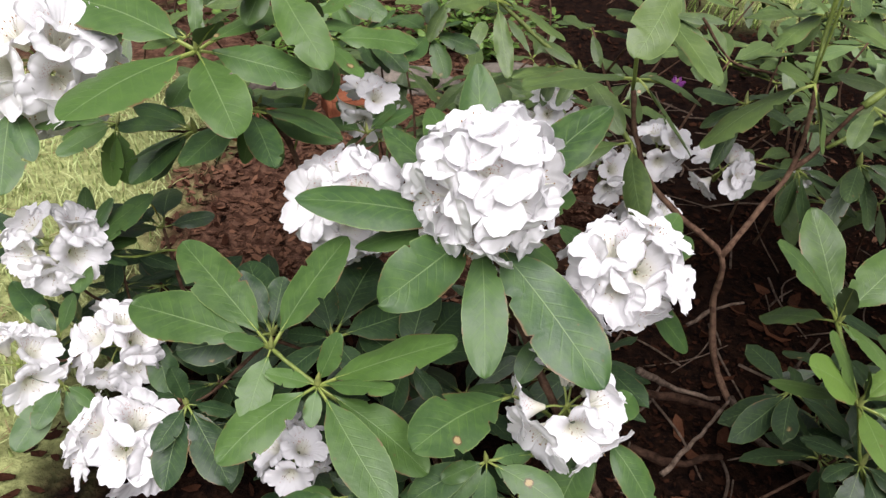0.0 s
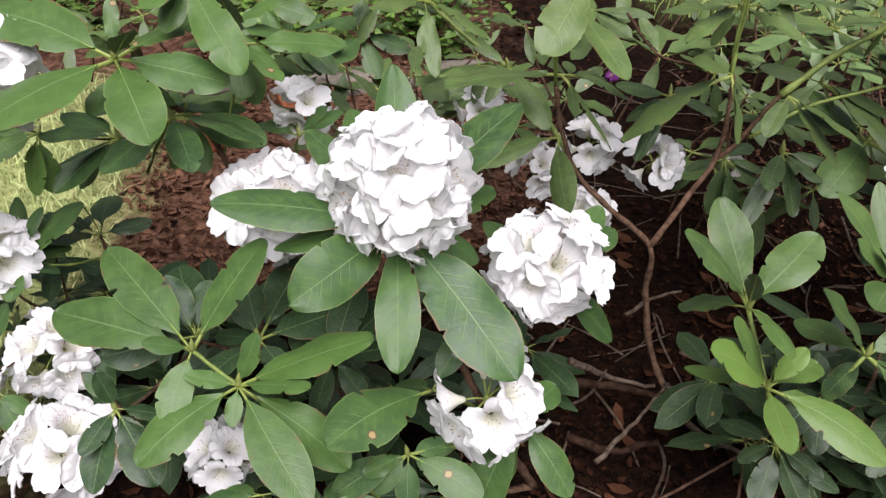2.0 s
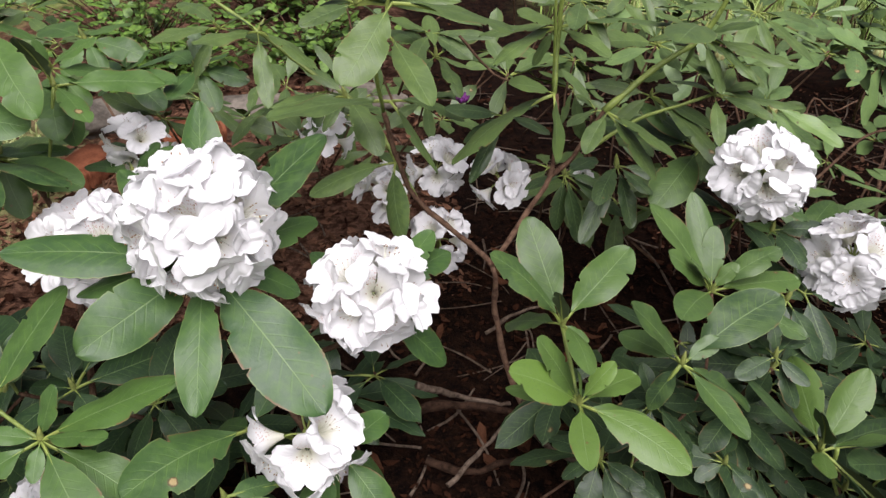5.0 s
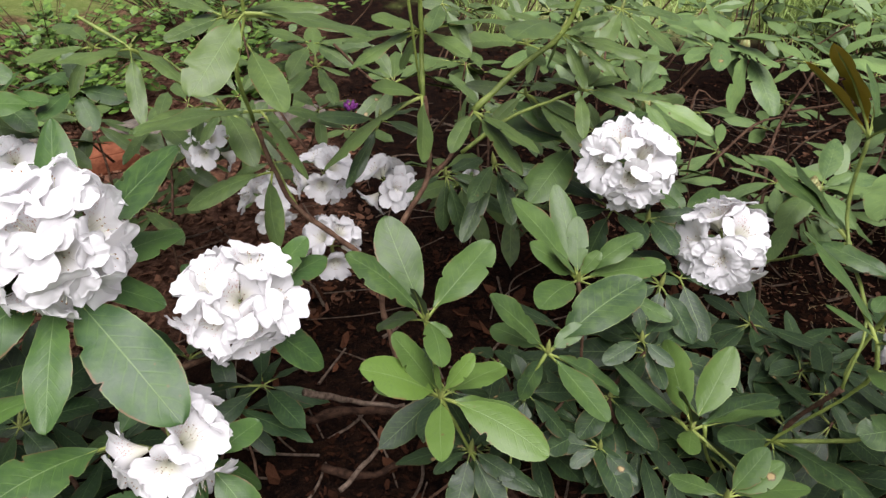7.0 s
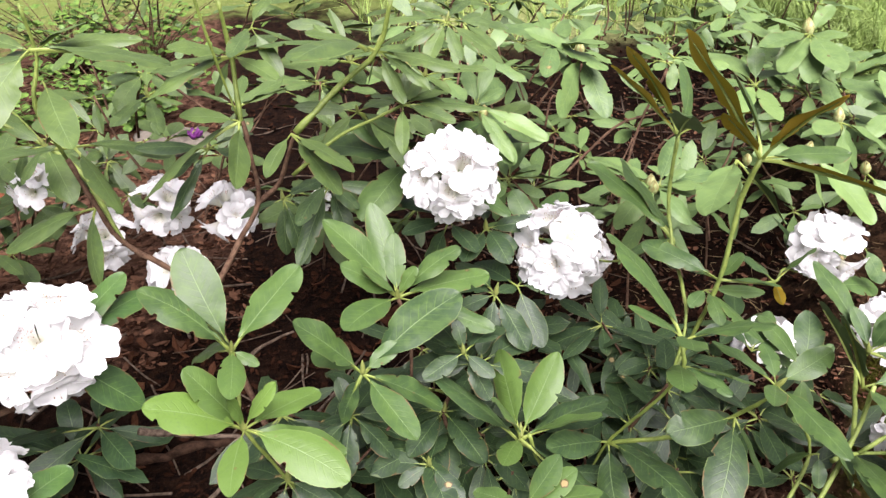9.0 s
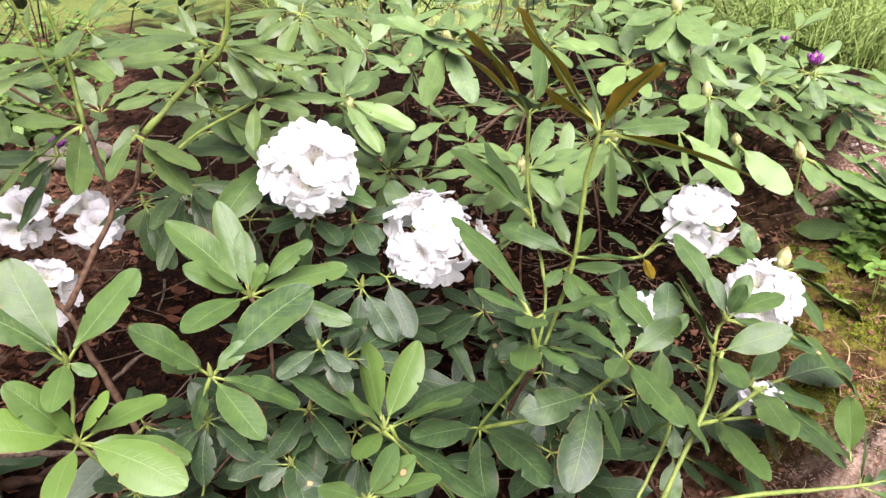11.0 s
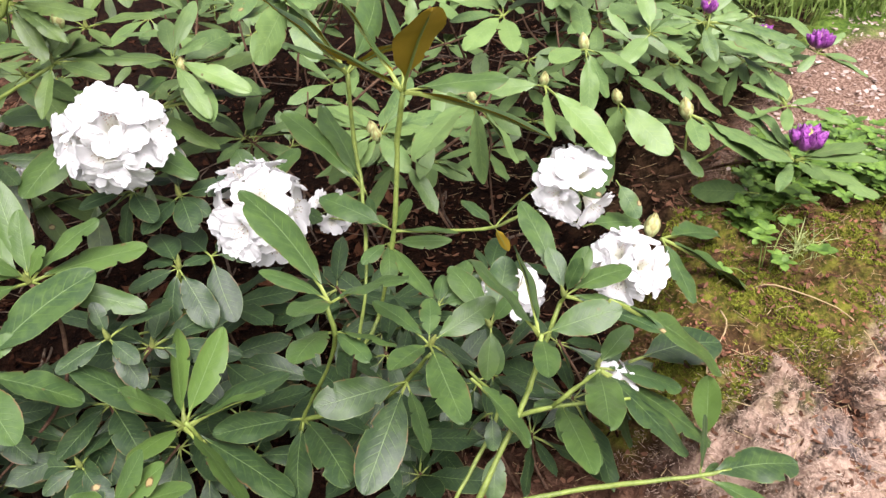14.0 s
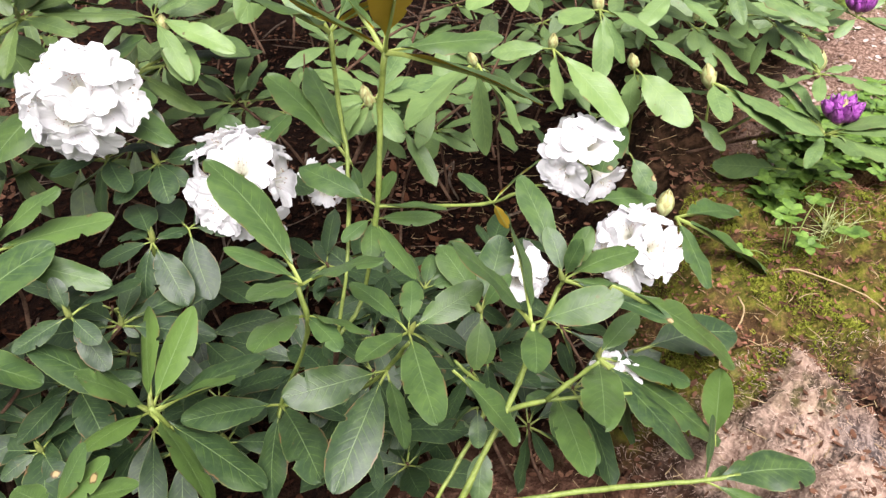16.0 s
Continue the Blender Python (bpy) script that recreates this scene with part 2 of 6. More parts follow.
# ---- leaf shapes ----
def leaf_shape(seed, nx=56, ny=6):
    """Unit leaf along x from stalk to tip: top and under skins, rim, bites out of the edge."""
    rng = random.Random(seed)
    arch, fold = rng.uniform(0.02, 0.085), rng.uniform(-0.10, 0.16)
    wave, phase = rng.uniform(0.0, 0.022), rng.uniform(0, 6)
    bend = rng.uniform(-0.05, 0.05)
    widest, power = rng.uniform(1.08, 1.42), rng.uniform(0.50, 0.62)
    bites = [(rng.uniform(0.35, 0.90), rng.choice((-1, 1)), rng.uniform(0.012, 0.030), rng.uniform(0.10, 0.34)) for _ in range(rng.choice((0, 1, 1, 2, 2, 3)))]
    rough_edge = [rng.gauss(0, 0.010) for _ in range(nx + 1)]
    verts, uvs = [], []
    for layer in (0, 1):
        for i in range(nx + 1):
            s = i / nx
            x = 0.13 + 0.87 * s
            h = 0.5 * max(0.0, math.sin(math.pi * min(1.0, s ** widest))) ** power * (0.45 + 0.55 * smooth(0.0, 0.22, s)) + 0.006
            for j in range(ny + 1):
                q = 2 * j / ny - 1
                w = h
                for bx, side, bw, bd in bites:
                    if q * side > 0:
                        w *= 1 - bd * (1 + 2.5 * rough_edge[i]) * max(0.0, 1 - ((x - bx) / bw) ** 2) ** 0.35
                w *= 1 + rough_edge[i] * abs(q)
                y = w * q
                z = arch * 4 * x * (1 - x) - fold * y * y + wave * abs(q) ** 2 * math.sin(s * 13 + phase + q)
                z -= 0.010 * max(0, 1 - abs(q) * 3)
                verts.append((x, y + bend * math.sin(math.pi * s), z - 0.007 * layer * (1 - abs(q) ** 3) * (1 - s ** 8)))
                uvs.append((x, 0.5 + 0.5 * q))
    n1 = (nx + 1) * (ny + 1)
    faces, slots = [], []
    for i in range(nx):
        for j in range(ny):
            a = i * (ny + 1) + j
            faces.append((a, a + ny + 1, a + ny + 2, a + 1)), slots.append(0)
            b = a + n1
            faces.append((b, b + 1, b + ny + 2, b + ny + 1)), slots.append(1)
    # stalk and the raised rib that runs on below
    k0 = len(verts)
    xs = (0.0, 0.06, 0.12, 0.3, 0.6, 0.9)
    for x in xs:
        r = 0.016 * (1 - 0.8 * x)
        zc = arch * 4 * x * (1 - x) - 0.012 - (1.1 * r if x > 0.13 else 0)
        for s in range(5):
            a = 2 * math.pi * s / 5 + 0.31
            yy = bend * math.sin(math.pi * max(0, (x - 0.11) / 0.89))
            verts.append((x, yy + 2.4 * r * math.cos(a), zc + r * math.sin(a)))
            uvs.append((x, 0.5))
    for i in range(len(xs) - 1):
        for s in range(5):
            a, b = k0 + i * 5 + s, k0 + i * 5 + (s + 1) % 5
            faces.append((a, b, b + 5, a + 5)), slots.append(2)
    faces.append(tuple(k0 + s for s in range(5))[::-1]), slots.append(2)
    return verts, faces, slots, uvs


SHAPES = [leaf_shape(s) for s in range(14)]
LOW = [leaf_shape(s, 7, 4) for s in range(60, 68)]
LEAF_MESH = {}
mid = bud = None


def leaf_mesh(k, top, under):
    key = (k, top.name, under.name)
    if key not in LEAF_MESH:
        v, f, s, uv = SHAPES[k]
        LEAF_MESH[key] = mesh_of("leaf", v, f, (top, under, PETIOLE), s, uv)
    return LEAF_MESH[key]


def leaf_pose(base, off, ratio, twist, toward=(0, -0.12, 1.0)):
    """Pose of a unit leaf from its base to its tip, its upper side turned to the open sky before the shrubs."""
    off = Vector(off)
    length = off.length
    a = off / length
    up = Vector(toward)
    nrm = up - a * up.dot(a)
    if nrm.length < 0.05:
        nrm = Vector((0, -1, 0.2)) - a * a.dot(Vector((0, -1, 0.2)))
    nrm.normalize()
    nrm.rotate(Matrix.Rotation(twist, 3, a))
    side = nrm.cross(a)
    m = Matrix((a * length, side * (ratio * length), nrm * length)).transposed().to_4x4()
    m.translation = base
    return m


class Bush:
    """A shrub: an empty at its foot, its looks, and a count of its leaves."""

    def __init__(self, name, place, label, top, under, seed, slim=1.04, category="shrub"):
        self.ob = thing(name, place, label, category)
        self.top, self.under, self.rng = top, under, random.Random(seed)
        self.slim, self.leaves = slim, 0


def whorl(bush, place, leaves, brown=False, young=None, age_shade=0):
    rng, base = bush.rng, Vector(place)
    for dx, dy, dz, ratio, *turn in leaves:
        m = leaf_pose(base, (dx, dy, dz), ratio * bush.slim, turn[0] if turn else rng.gauss(0, 0.16), (0, 0.65, 0.75) if brown else (0, -0.12, 1.0))
        ob = child("leaf", leaf_mesh(rng.randrange(len(SHAPES)), bush.top, UNDER_BROWN if brown else bush.under), bush.ob, m)
        age = rng.uniform(0.0, 0.35) if young is None else young * rng.uniform(0.5, 1.15)
        # green channel: darker tone for older leaves and for shade inside the shrub
        ob.color = (min(1, max(0, age * (1 - age_shade))), age_shade, 0, 1)
        bush.leaves += 1
    if len(leaves) > 4 and not brown and bush is not bud:
        shoot_tip(bush, base, rng.uniform(0.013, 0.020))


def stem(bush, r, skin, points):
    n = len(points)
    r *= 0.9 if skin is bark else (0.76 if bush is mid else 0.78)
    v, f = tube(points, [r * (1 - 0.35 * i / max(1, n - 1)) for i in range(n)], 8, r * 0.10, len(bpy.data.objects))
    child("stem", mesh_of("stem", [Vector(p) - HOME[bush.ob].translation for p in v], f, (skin,)), bush.ob, HOME[bush.ob],
          "brown woody branch with rough bark" if skin is bark else "yellow-green young stem")


# ---- flowers ----
def flower_shape(seed):
    """A wide five-lobed funnel with lapping, frilled, slightly recurved lobes and stamens, unit: mouth about 1 across, facing +z, foot at the origin."""
    rng = random.Random(seed)
    per, nr = 23, 11
    deep = rng.uniform(0.43, 0.50)
    verts, uvs, faces, slots = [], [], [], []
    for k in range(5):
        mid_a = math.pi + 2 * math.pi * k / 5 + rng.gauss(0, 0.06)
        big, curl, wp = rng.uniform(0.95, 1.10), rng.uniform(-0.05, 0.05), rng.uniform(0, 6)
        frill, cup, skew = rng.uniform(0.010, 0.020), rng.uniform(-0.02, 0.05), rng.gauss(0, 0.05)
        nick = rng.uniform(0.015, 0.06)
        start = len(verts)
        for layer in (0, 1):
            for i in range(nr + 1):
                r = i / nr
                late = max(0.0, (r - 0.42) / 0.58)
                half = math.pi / 5 * (1.01 + 0.17 * math.sin(math.pi * min(1, late * 0.72)))
                for j in range(per):
                    ph = 2 * j / (per - 1) - 1
                    rim = (1 - 0.36 * abs(ph) ** 3.0 - nick * math.exp(-((ph - skew) / 0.10) ** 2) + 0.020 * math.sin(7 * ph + wp) + 0.013 * math.sin(17 * ph + 2 * wp)) * big
                    rr = r * (1 + (rim - 1) * late)
                    th = mid_a + ph * half * (1 - 0.10 * late * late * abs(ph))
                    rad = 0.035 + 0.47 * rr ** 1.15
                    z = deep * (1 - (1 - min(1, rr)) ** 2.3) - (curl + 0.03) * late ** 2.4
                    z += 0.022 * ph * late + cup * ph * ph * late * late * 0.6
                    z += frill * late ** 2 * (math.sin(7 * ph + wp) + 0.7 * math.sin(15 * ph + 2.3 * wp))
                    z -= 0.016 * late * math.exp(-(ph / 0.10) ** 2)
                    n = 0.004 * layer
                    verts.append((rad * math.cos(th), rad * math.sin(th), z - n))
                    uvs.append(((k + 0.5 + 0.5 * ph) / 5 if k else 0.5 + 0.1 * ph, r) if k != 2 else (0.05 + 0.05 * ph, r))
        n1 = (nr + 1) * per
        for i in range(nr):
            for j in range(per - 1):
                a = start + i * per + j
                faces.append((a, a + 1, a + per + 1, a + per)), slots.append(0)
                faces.append((a + n1, a + n1 + per, a + n1 + per + 1, a + n1 + 1)), slots.append(0)
        rim_loop = [start + i * per for i in range(nr + 1)] + [start + nr * per + j for j in range(1, per)] + [start + i * per + per - 1 for i in range(nr - 1, -1, -1)]
        for a, b in zip(rim_loop, rim_loop[1:]):
            faces.append((a, a + n1, b + n1, b)), slots.append(0)
    for s in range(9):
        a = 2 * math.pi * s / 9 + rng.uniform(-0.3, 0.3)
        reach, out = rng.uniform(0.34, 0.50), rng.uniform(0.05, 0.15)
        pts = [(0.02 * math.cos(a), 0.02 * math.sin(a), 0.05), (0.06 * math.cos(a), 0.06 * math.sin(a), reach * 0.6),
               (out * math.cos(a) - 0.04, out * math.sin(a), reach)]
        k0 = len(verts)
        for p in pts:
            for q in range(3):
                b = 2 * math.pi * q / 3
                verts.append((p[0] + 0.0045 * math.cos(b), p[1] + 0.0045 * math.sin(b), p[2])), uvs.append((0, 0))
        for i in range(2):
            for q in range(3):
                faces.append((k0 + i * 3 + q, k0 + i * 3 + (q + 1) % 3, k0 + i * 3 + 3 + (q + 1) % 3, k0 + i * 3 + 3 + q)), slots.append(1)
        k0 = len(verts)
        for d in ((0.010, 0, 0), (0, 0.010, 0), (-0.010, 0, 0), (0, -0.010, 0), (0, 0, 0.018), (0, 0, -0.018)):
            verts.append((pts[2][0] + d[0], pts[2][1] + d[1], pts[2][2] + d[2])), uvs.append((0, 0))
        for q in range(4):
            faces.append((k0 + q, k0 + (q + 1) % 4, k0 + 4)), slots.append(2)
            faces.append((k0 + (q + 1) % 4, k0 + q, k0 + 5)), slots.append(2)
    return mesh_of("flower", verts, faces, (PETAL, FILAMENT, ANTHER), slots, uvs)


FLOWERS = [flower_shape(200 + s) for s in range(9)]


def truss(bush, place, size, count, face, loose):
    """A rounded head of funnel flowers on short stalks; a loose head has gaps."""
    place, face = Vector(place), Vector(face).normalized()
    rng = random.Random(round(1000 * (place.x + 3 * place.y + 7 * place.z)))
    size *= 0.95
    foot = place - face * size * (0.16 if loose else 0.10)
    turn = face.to_track_quat("Z", "Y").to_matrix().to_4x4()
    verts, faces = tube([(0, 0, -size * 0.35), (0, 0, -size * 0.1), (0, 0, size * 0.10)], [size * 0.030, size * 0.034, size * 0.02], 7)
    fl = []
    cap = math.cos(radians(112 if not loose else 100))
    count = max(4, round(count * 0.80))
    for i in range(count):
        z = 1 - (1 - cap) * (i + 0.5) / count
        a = i * 2.399963 + rng.uniform(-0.2, 0.2)
        s = math.sqrt(max(0, 1 - z * z))
        d = Vector((s * math.cos(a), s * math.sin(a), z))
        d = (d + Vector([rng.gauss(0, 0.10 if not loose else 0.2) for _ in range(3)])).normalized()
        start = size * rng.uniform(0.16, 0.22)
        v2, f2 = tube([(0, 0, size * 0.02), d * start * 0.6 + Vector((0, 0, 0.004)), d * start], [size * 0.010] * 3, 5)
        k = len(verts)
        verts += v2
        faces += [tuple(q + k for q in f) for f in f2]
        fl.append((d, start))
    head = child("flower_head", mesh_of("flower_head", verts, faces, (PETIOLE,)), bush.ob, Matrix.Translation(foot) @ turn,
                 "rounded head of ruffled white funnel flowers" if not loose else "loose open head of white funnel flowers")
    for d, start in fl:
        grow = size * rng.uniform(0.58, 0.66)
        out = turn.to_3x3() @ d
        lift = Vector((0, 0, 1)) - out * out.z
        if lift.length < 0.15:
            lift = Vector((0, 1, 0)) - out * out.y
        lift.normalize()
        m = Matrix((-lift, out.cross(-lift), out)).transposed().to_4x4()
        m.translation = foot + out * start
        m = m @ pose(0, 0, 0, rng.gauss(0, 6), rng.gauss(0, 6), rng.gauss(0, 16)) @ Matrix.Diagonal((grow, grow, grow * rng.uniform(0.80, 1.0), 1))
        child("flower", rng.choice(FLOWERS), head, m)


def bud_shape(name, mats, rows, per, tip, fat, seed):
    """Overlapping pointed scales round an egg; unit high, foot at the origin."""
    rng = random.Random(seed)
    verts, faces, slots = [], [], []
    for row in range(rows):
        for k in range(per):
            a0 = 2 * math.pi * (k + 0.5 * (row % 2)) / per + rng.uniform(-0.15, 0.15)
            lo, hi = 0.02 + 0.62 * row / rows, 0.45 + (tip - 0.45) * (row + 1) / rows
            wide = math.pi / per * 1.45
            lift = 1.06 - 0.05 * row
            base = len(verts)
            for i in range(5):
                t = i / 4
                z = lo + (hi - lo) * t
                rad = fat * math.sin(math.pi * min(1, z * 0.93 + 0.06)) ** 0.8 * lift
                w = wide * (1 - t ** 2.2)
                for q in (-1, 0, 1):
                    a = a0 + q * w
                    rr = rad * (1.0 if q else 1.07)
                    verts.append((rr * math.cos(a), rr * math.sin(a), z))
            for i in range(4):
                for q in range(2):
                    a = base + i * 3 + q
                    faces.append((a, a + 1, a + 4, a + 3)), slots.append(0 if row % 2 == 0 or len(mats) == 1 else 1)
    return mesh_of(name, verts, faces, mats, slots)


LEAF_BUDS = [bud_shape("leaf_bud", (SCALE_GREEN, SCALE_BROWN), 4, 5, 1.0, 0.25, s) for s in (1, 2, 3)]
PETAL_BUDS = [bud_shape("petal_bud", (PURPLE, ), 3, 4, 1.0, 0.22, s) for s in (5, 6, 7)]


TIP_BUDS = [mesh_of("shoot_bud", *tube([(0, 0, 0), (0, 0, 0.25), (0.01, 0, 0.6), (0.02, 0.01, 0.85), (0.02, 0.01, 1.0)], [0.10, fat, 0.13, 0.06, 0.012], 8), (TIP_GREEN,)) for fat in (0.16, 0.19)]


def shoot_tip(bush, place, size):
    """The slim bud that ends a leafy shoot."""
    rng = bush.rng
    m = Matrix.Translation(Vector(place) - Vector((0, 0, size * 0.15))) @ pose(0, 0, 0, rng.gauss(0, 14), rng.gauss(0, 14), rng.uniform(0, 360)) @ Matrix.Scale(size, 4)
    child("shoot_bud", rng.choice(TIP_BUDS), bush.ob, m, "slim yellow-green bud at a shoot's tip")


def leaf_bud(bush, place, size):
    rng = bush.rng
    m = Matrix.Translation(Vector(place) - Vector((0, 0, size * 0.6))) @ pose(0, 0, 0, rng.gauss(0, 10), rng.gauss(0, 10), rng.uniform(0, 360)) @ Matrix.Scale(size * 1.35, 4)
    child("leaf_bud", rng.choice(LEAF_BUDS), bush.ob, m, "plump pale green scaly bud")


def flower_bud(bush, place, size):
    rng = bush.rng
    size *= 0.84
    foot = Matrix.Translation(Vector(place) - Vector((0, 0, size * 0.5)))
    head = child("flower_bud", rng.choice(LEAF_BUDS), bush.ob, foot @ Matrix.Scale(size * 0.7, 4), "opening purple flower bud with green scales")
    n = 15 if size > 0.04 else 9
    for i in range(n):
        z = 1 - 0.75 * (i + 0.5) / n
        s, a = math.sqrt(1 - z * z), i * 2.4
        d = Vector((s * math.cos(a), s * math.sin(a), z + 0.7)).normalized()
        m = foot @ Matrix.Translation(d * size * 0.16) @ d.to_track_quat("Z", "Y").to_matrix().to_4x4() @ Matrix.Scale(size * rng.uniform(0.55, 0.7), 4)
        child("petal_bud", rng.choice(PETAL_BUDS), head, m)


def filler(bush, name, regions, seed, label, age_shade=0.0):
    """Leaf rosettes too many to count: regions of (middle, half size, rosettes, leaf length, height of the leaf tips)."""
    rng = random.Random(seed)
    verts, faces, slots, uvs = [], [], [], []
    for mid, half, count, length, rise in regions:
        for _ in range(count):
            c = Vector([mid[i] + rng.uniform(-half[i], half[i]) for i in range(3)])
            n = rng.randint(5, 8)
            a0 = rng.uniform(0, 6.28)
            for k in range(n):
                a = a0 + 6.283 * k / n + rng.uniform(-0.3, 0.3)
                e = rise + rng.gauss(0, 0.35)
                ln = length * rng.uniform(0.65, 1.15)
                off = Vector((math.cos(a) * math.cos(e), math.sin(a) * math.cos(e), math.sin(e))) * ln
                m = leaf_pose(c, off, rng.uniform(0.22, 0.34), rng.gauss(0, 0.3))
                v, f, s, uv = LOW[rng.randrange(len(LOW))]
                o = len(verts)
                verts += [tuple(m @ Vector(p)) for p in v]
                faces += [tuple(q + o for q in g) for g in f]
                slots += s
                uvs += uv
            o = len(verts)
            foot = c + Vector((rng.gauss(0, 0.05), rng.gauss(0, 0.05), 0))
            foot.z = min(c.z - 0.03, max(c.z - 0.11, ground_z(foot.x, foot.y) - 0.004))
            sv, sf = tube([c + Vector((0, 0, 0.004)), (c + foot) / 2 + Vector((rng.gauss(0, 0.008), rng.gauss(0, 0.008), 0)), foot], [0.0015, 0.0018, 0.0022], 5)
            verts += [tuple(p) for p in sv]
            faces += [tuple(q + o for q in g) for g in sf]
            slots += [3] * len(sf)
            uvs += [(0, 0)] * len(sv)
    home = HOME[bush.ob].translation
    me = mesh_of(name, [Vector(p) - home for p in verts], faces, (bush.top, bush.under, PETIOLE, bark), slots, uvs)
    ob = child(name, me, bush.ob, HOME[bush.ob], label)
    # inner rosettes carry their shade as a darker leaf colour
    ob.color = (0.0 if age_shade else 0.15, age_shade, 0, 1)
    tagged(ob, kind="stuff")


# ---- ground ----
def bank(x, y):
    """Height of the mossy bank on the right."""
    edge = 1.04 + 0.45 * max(0, y - 0.38)
    h = 0.105 * smooth(edge - 0.10, edge + 0.10, x)
    h -= 0.07 * smooth(0.33, 0.16, y) * smooth(1.1, 1.25, x) * 0.5 + 0.045 * smooth(0.345, 0.31, y + 0.03 * noise.noise((x * 14, 0, 1))) * smooth(1.15, 1.25, x)
    return h * smooth(2.6, 1.9, y)


def ground_z(x, y):
    d = 0.012 * noise.noise((x * 3, y * 3, 0.3)) + 0.006 * noise.noise((x * 13, y * 13, 1.7))
    b = bank(x, y)
    if b > 0.01:
        k = min(1, b / 0.06)
        d += k * (0.022 * abs(noise.noise((x * 9, y * 9, 4.0))) + 0.014 * noise.noise((x * 24, y * 24, 3.0)) + 0.008 * noise.noise((x * 62, y * 62, 8.0)))
        # a dark hollow between crumbling stone
        d -= 0.060 * math.exp(-((x - 1.235) / 0.035) ** 2 - ((y - 0.295) / 0.022) ** 2)
        d += 0.028 * math.exp(-((x - 1.20) / 0.06) ** 2 - ((y - 0.285) / 0.035) ** 2)
        d += k * smooth(0.40, 0.30, y) * (0.030 * abs(noise.noise((x * 14, y * 22, 6.0))) + 0.010 * noise.noise((x * 40, y * 70, 2.0)))
    return d * (1 + 0.5 * min(4, abs(y))) + b


def ground_material():
    """Dark mulch with painted shade under the shrubs, lawn soil beyond, moss and rust-brown stone on the bank."""
    n = Nodes("soil_moss_and_stone")
    geo = n.add("NewGeometry", 0)
    sep = n.add("SeparateXYZ", 0, Vector=geo)
    x, y = sep, sep.node.outputs[1]
    wob = n.math("MULTIPLY", n.math("SUBTRACT", n.noise(geo, 7.0, 4.0), 0.5), 0.35)
    mid = n.noise(geo, 55.0, 6.0, 0.65)
    fine = n.noise(geo, 230.0, 4.0)
    # darker than mulch itself: shade below the shrubs is put into this colour
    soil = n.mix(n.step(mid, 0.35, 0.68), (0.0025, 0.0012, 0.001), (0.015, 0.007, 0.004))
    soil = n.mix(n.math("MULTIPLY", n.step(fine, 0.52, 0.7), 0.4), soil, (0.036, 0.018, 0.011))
    rust = n.mix(n.step(mid, 0.4, 0.65), (0.050, 0.024, 0.015), (0.150, 0.080, 0.052))
    stone = n.mix(n.step(mid, 0.35, 0.65), (0.15, 0.095, 0.070), (0.40, 0.285, 0.22))
    stone = n.mix(n.math("MULTIPLY", n.step(n.noise(geo, 19.0, 5.0, 0.7), 0.50, 0.60), 0.9), stone, (0.022, 0.016, 0.013))
    stone = n.mix(n.math("MULTIPLY", n.step(fine, 0.48, 0.70), 0.5), stone, (0.46, 0.35, 0.26))
    moss = n.mix(n.step(n.noise(geo, 17.0, 4.0, 0.6), 0.40, 0.58), (0.060, 0.034, 0.016), n.mix(n.step(mid, 0.35, 0.7), (0.035, 0.034, 0.008), (0.15, 0.15, 0.022)))
    moss = n.mix(n.math("MULTIPLY", n.step(fine, 0.5, 0.68), 0.5), moss, (0.22, 0.13, 0.05))
    lawn = n.mix(n.step(mid, 0.35, 0.7), (0.19, 0.21, 0.08), (0.36, 0.39, 0.16))
    gravel = n.mix(n.step(fine, 0.42, 0.62), (0.12, 0.07, 0.05), (0.30, 0.20, 0.155))
    xw, yw = n.math("ADD", x, wob), n.math("ADD", y, n.math("MULTIPLY", wob, 0.7))
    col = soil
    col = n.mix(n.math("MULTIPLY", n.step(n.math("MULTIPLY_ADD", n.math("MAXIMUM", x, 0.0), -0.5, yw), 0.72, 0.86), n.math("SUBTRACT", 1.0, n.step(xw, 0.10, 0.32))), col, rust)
    far = n.math("MAXIMUM", n.math("MULTIPLY", n.math("SUBTRACT", 1.0, n.step(xw, -0.52, -0.36)), n.math("SUBTRACT", 1.0, n.step(yw, 1.25, 1.5))), n.math("MULTIPLY", n.step(yw, 2.0, 2.4), n.step(xw, 0.6, 1.2)))
    col = n.mix(far, col, lawn)
    onbank = n.step(n.math("SUBTRACT", xw, n.math("MULTIPLY", n.math("MAXIMUM", n.math("SUBTRACT", y, 0.38), 0.0), 0.45)), 0.975, 1.06)
    rim = n.math("SUBTRACT", n.math("MULTIPLY_ADD", n.math("SUBTRACT", y, 0.32), 1.05, 1.315), n.math("MULTIPLY_ADD", wob, 0.35, x))
    bankc = n.mix(n.math("MULTIPLY", n.step(yw, 0.27, 0.33), n.step(rim, -0.015, 0.025)), stone, moss)
    bankc = n.mix(n.step(yw, 0.58, 0.74), bankc, gravel)
    meadow = n.mix(n.step(mid, 0.35, 0.7), (0.05, 0.09, 0.018), (0.15, 0.24, 0.04))
    bankc = n.mix(n.math("MULTIPLY", n.step(yw, 0.98, 1.12), n.step(xw, 1.6, 1.75)), bankc, meadow)
    # rotten wood at the hollow, with the hollow's shade painted into its colour
    rot_shade = n.add("VectorMath", 1, props=(("operation", "DISTANCE"),), i0=n.add("CombineXYZ", X=n.math("MULTIPLY", x, 0.8), Y=y), i1=(0.985, 0.292, 0.0))
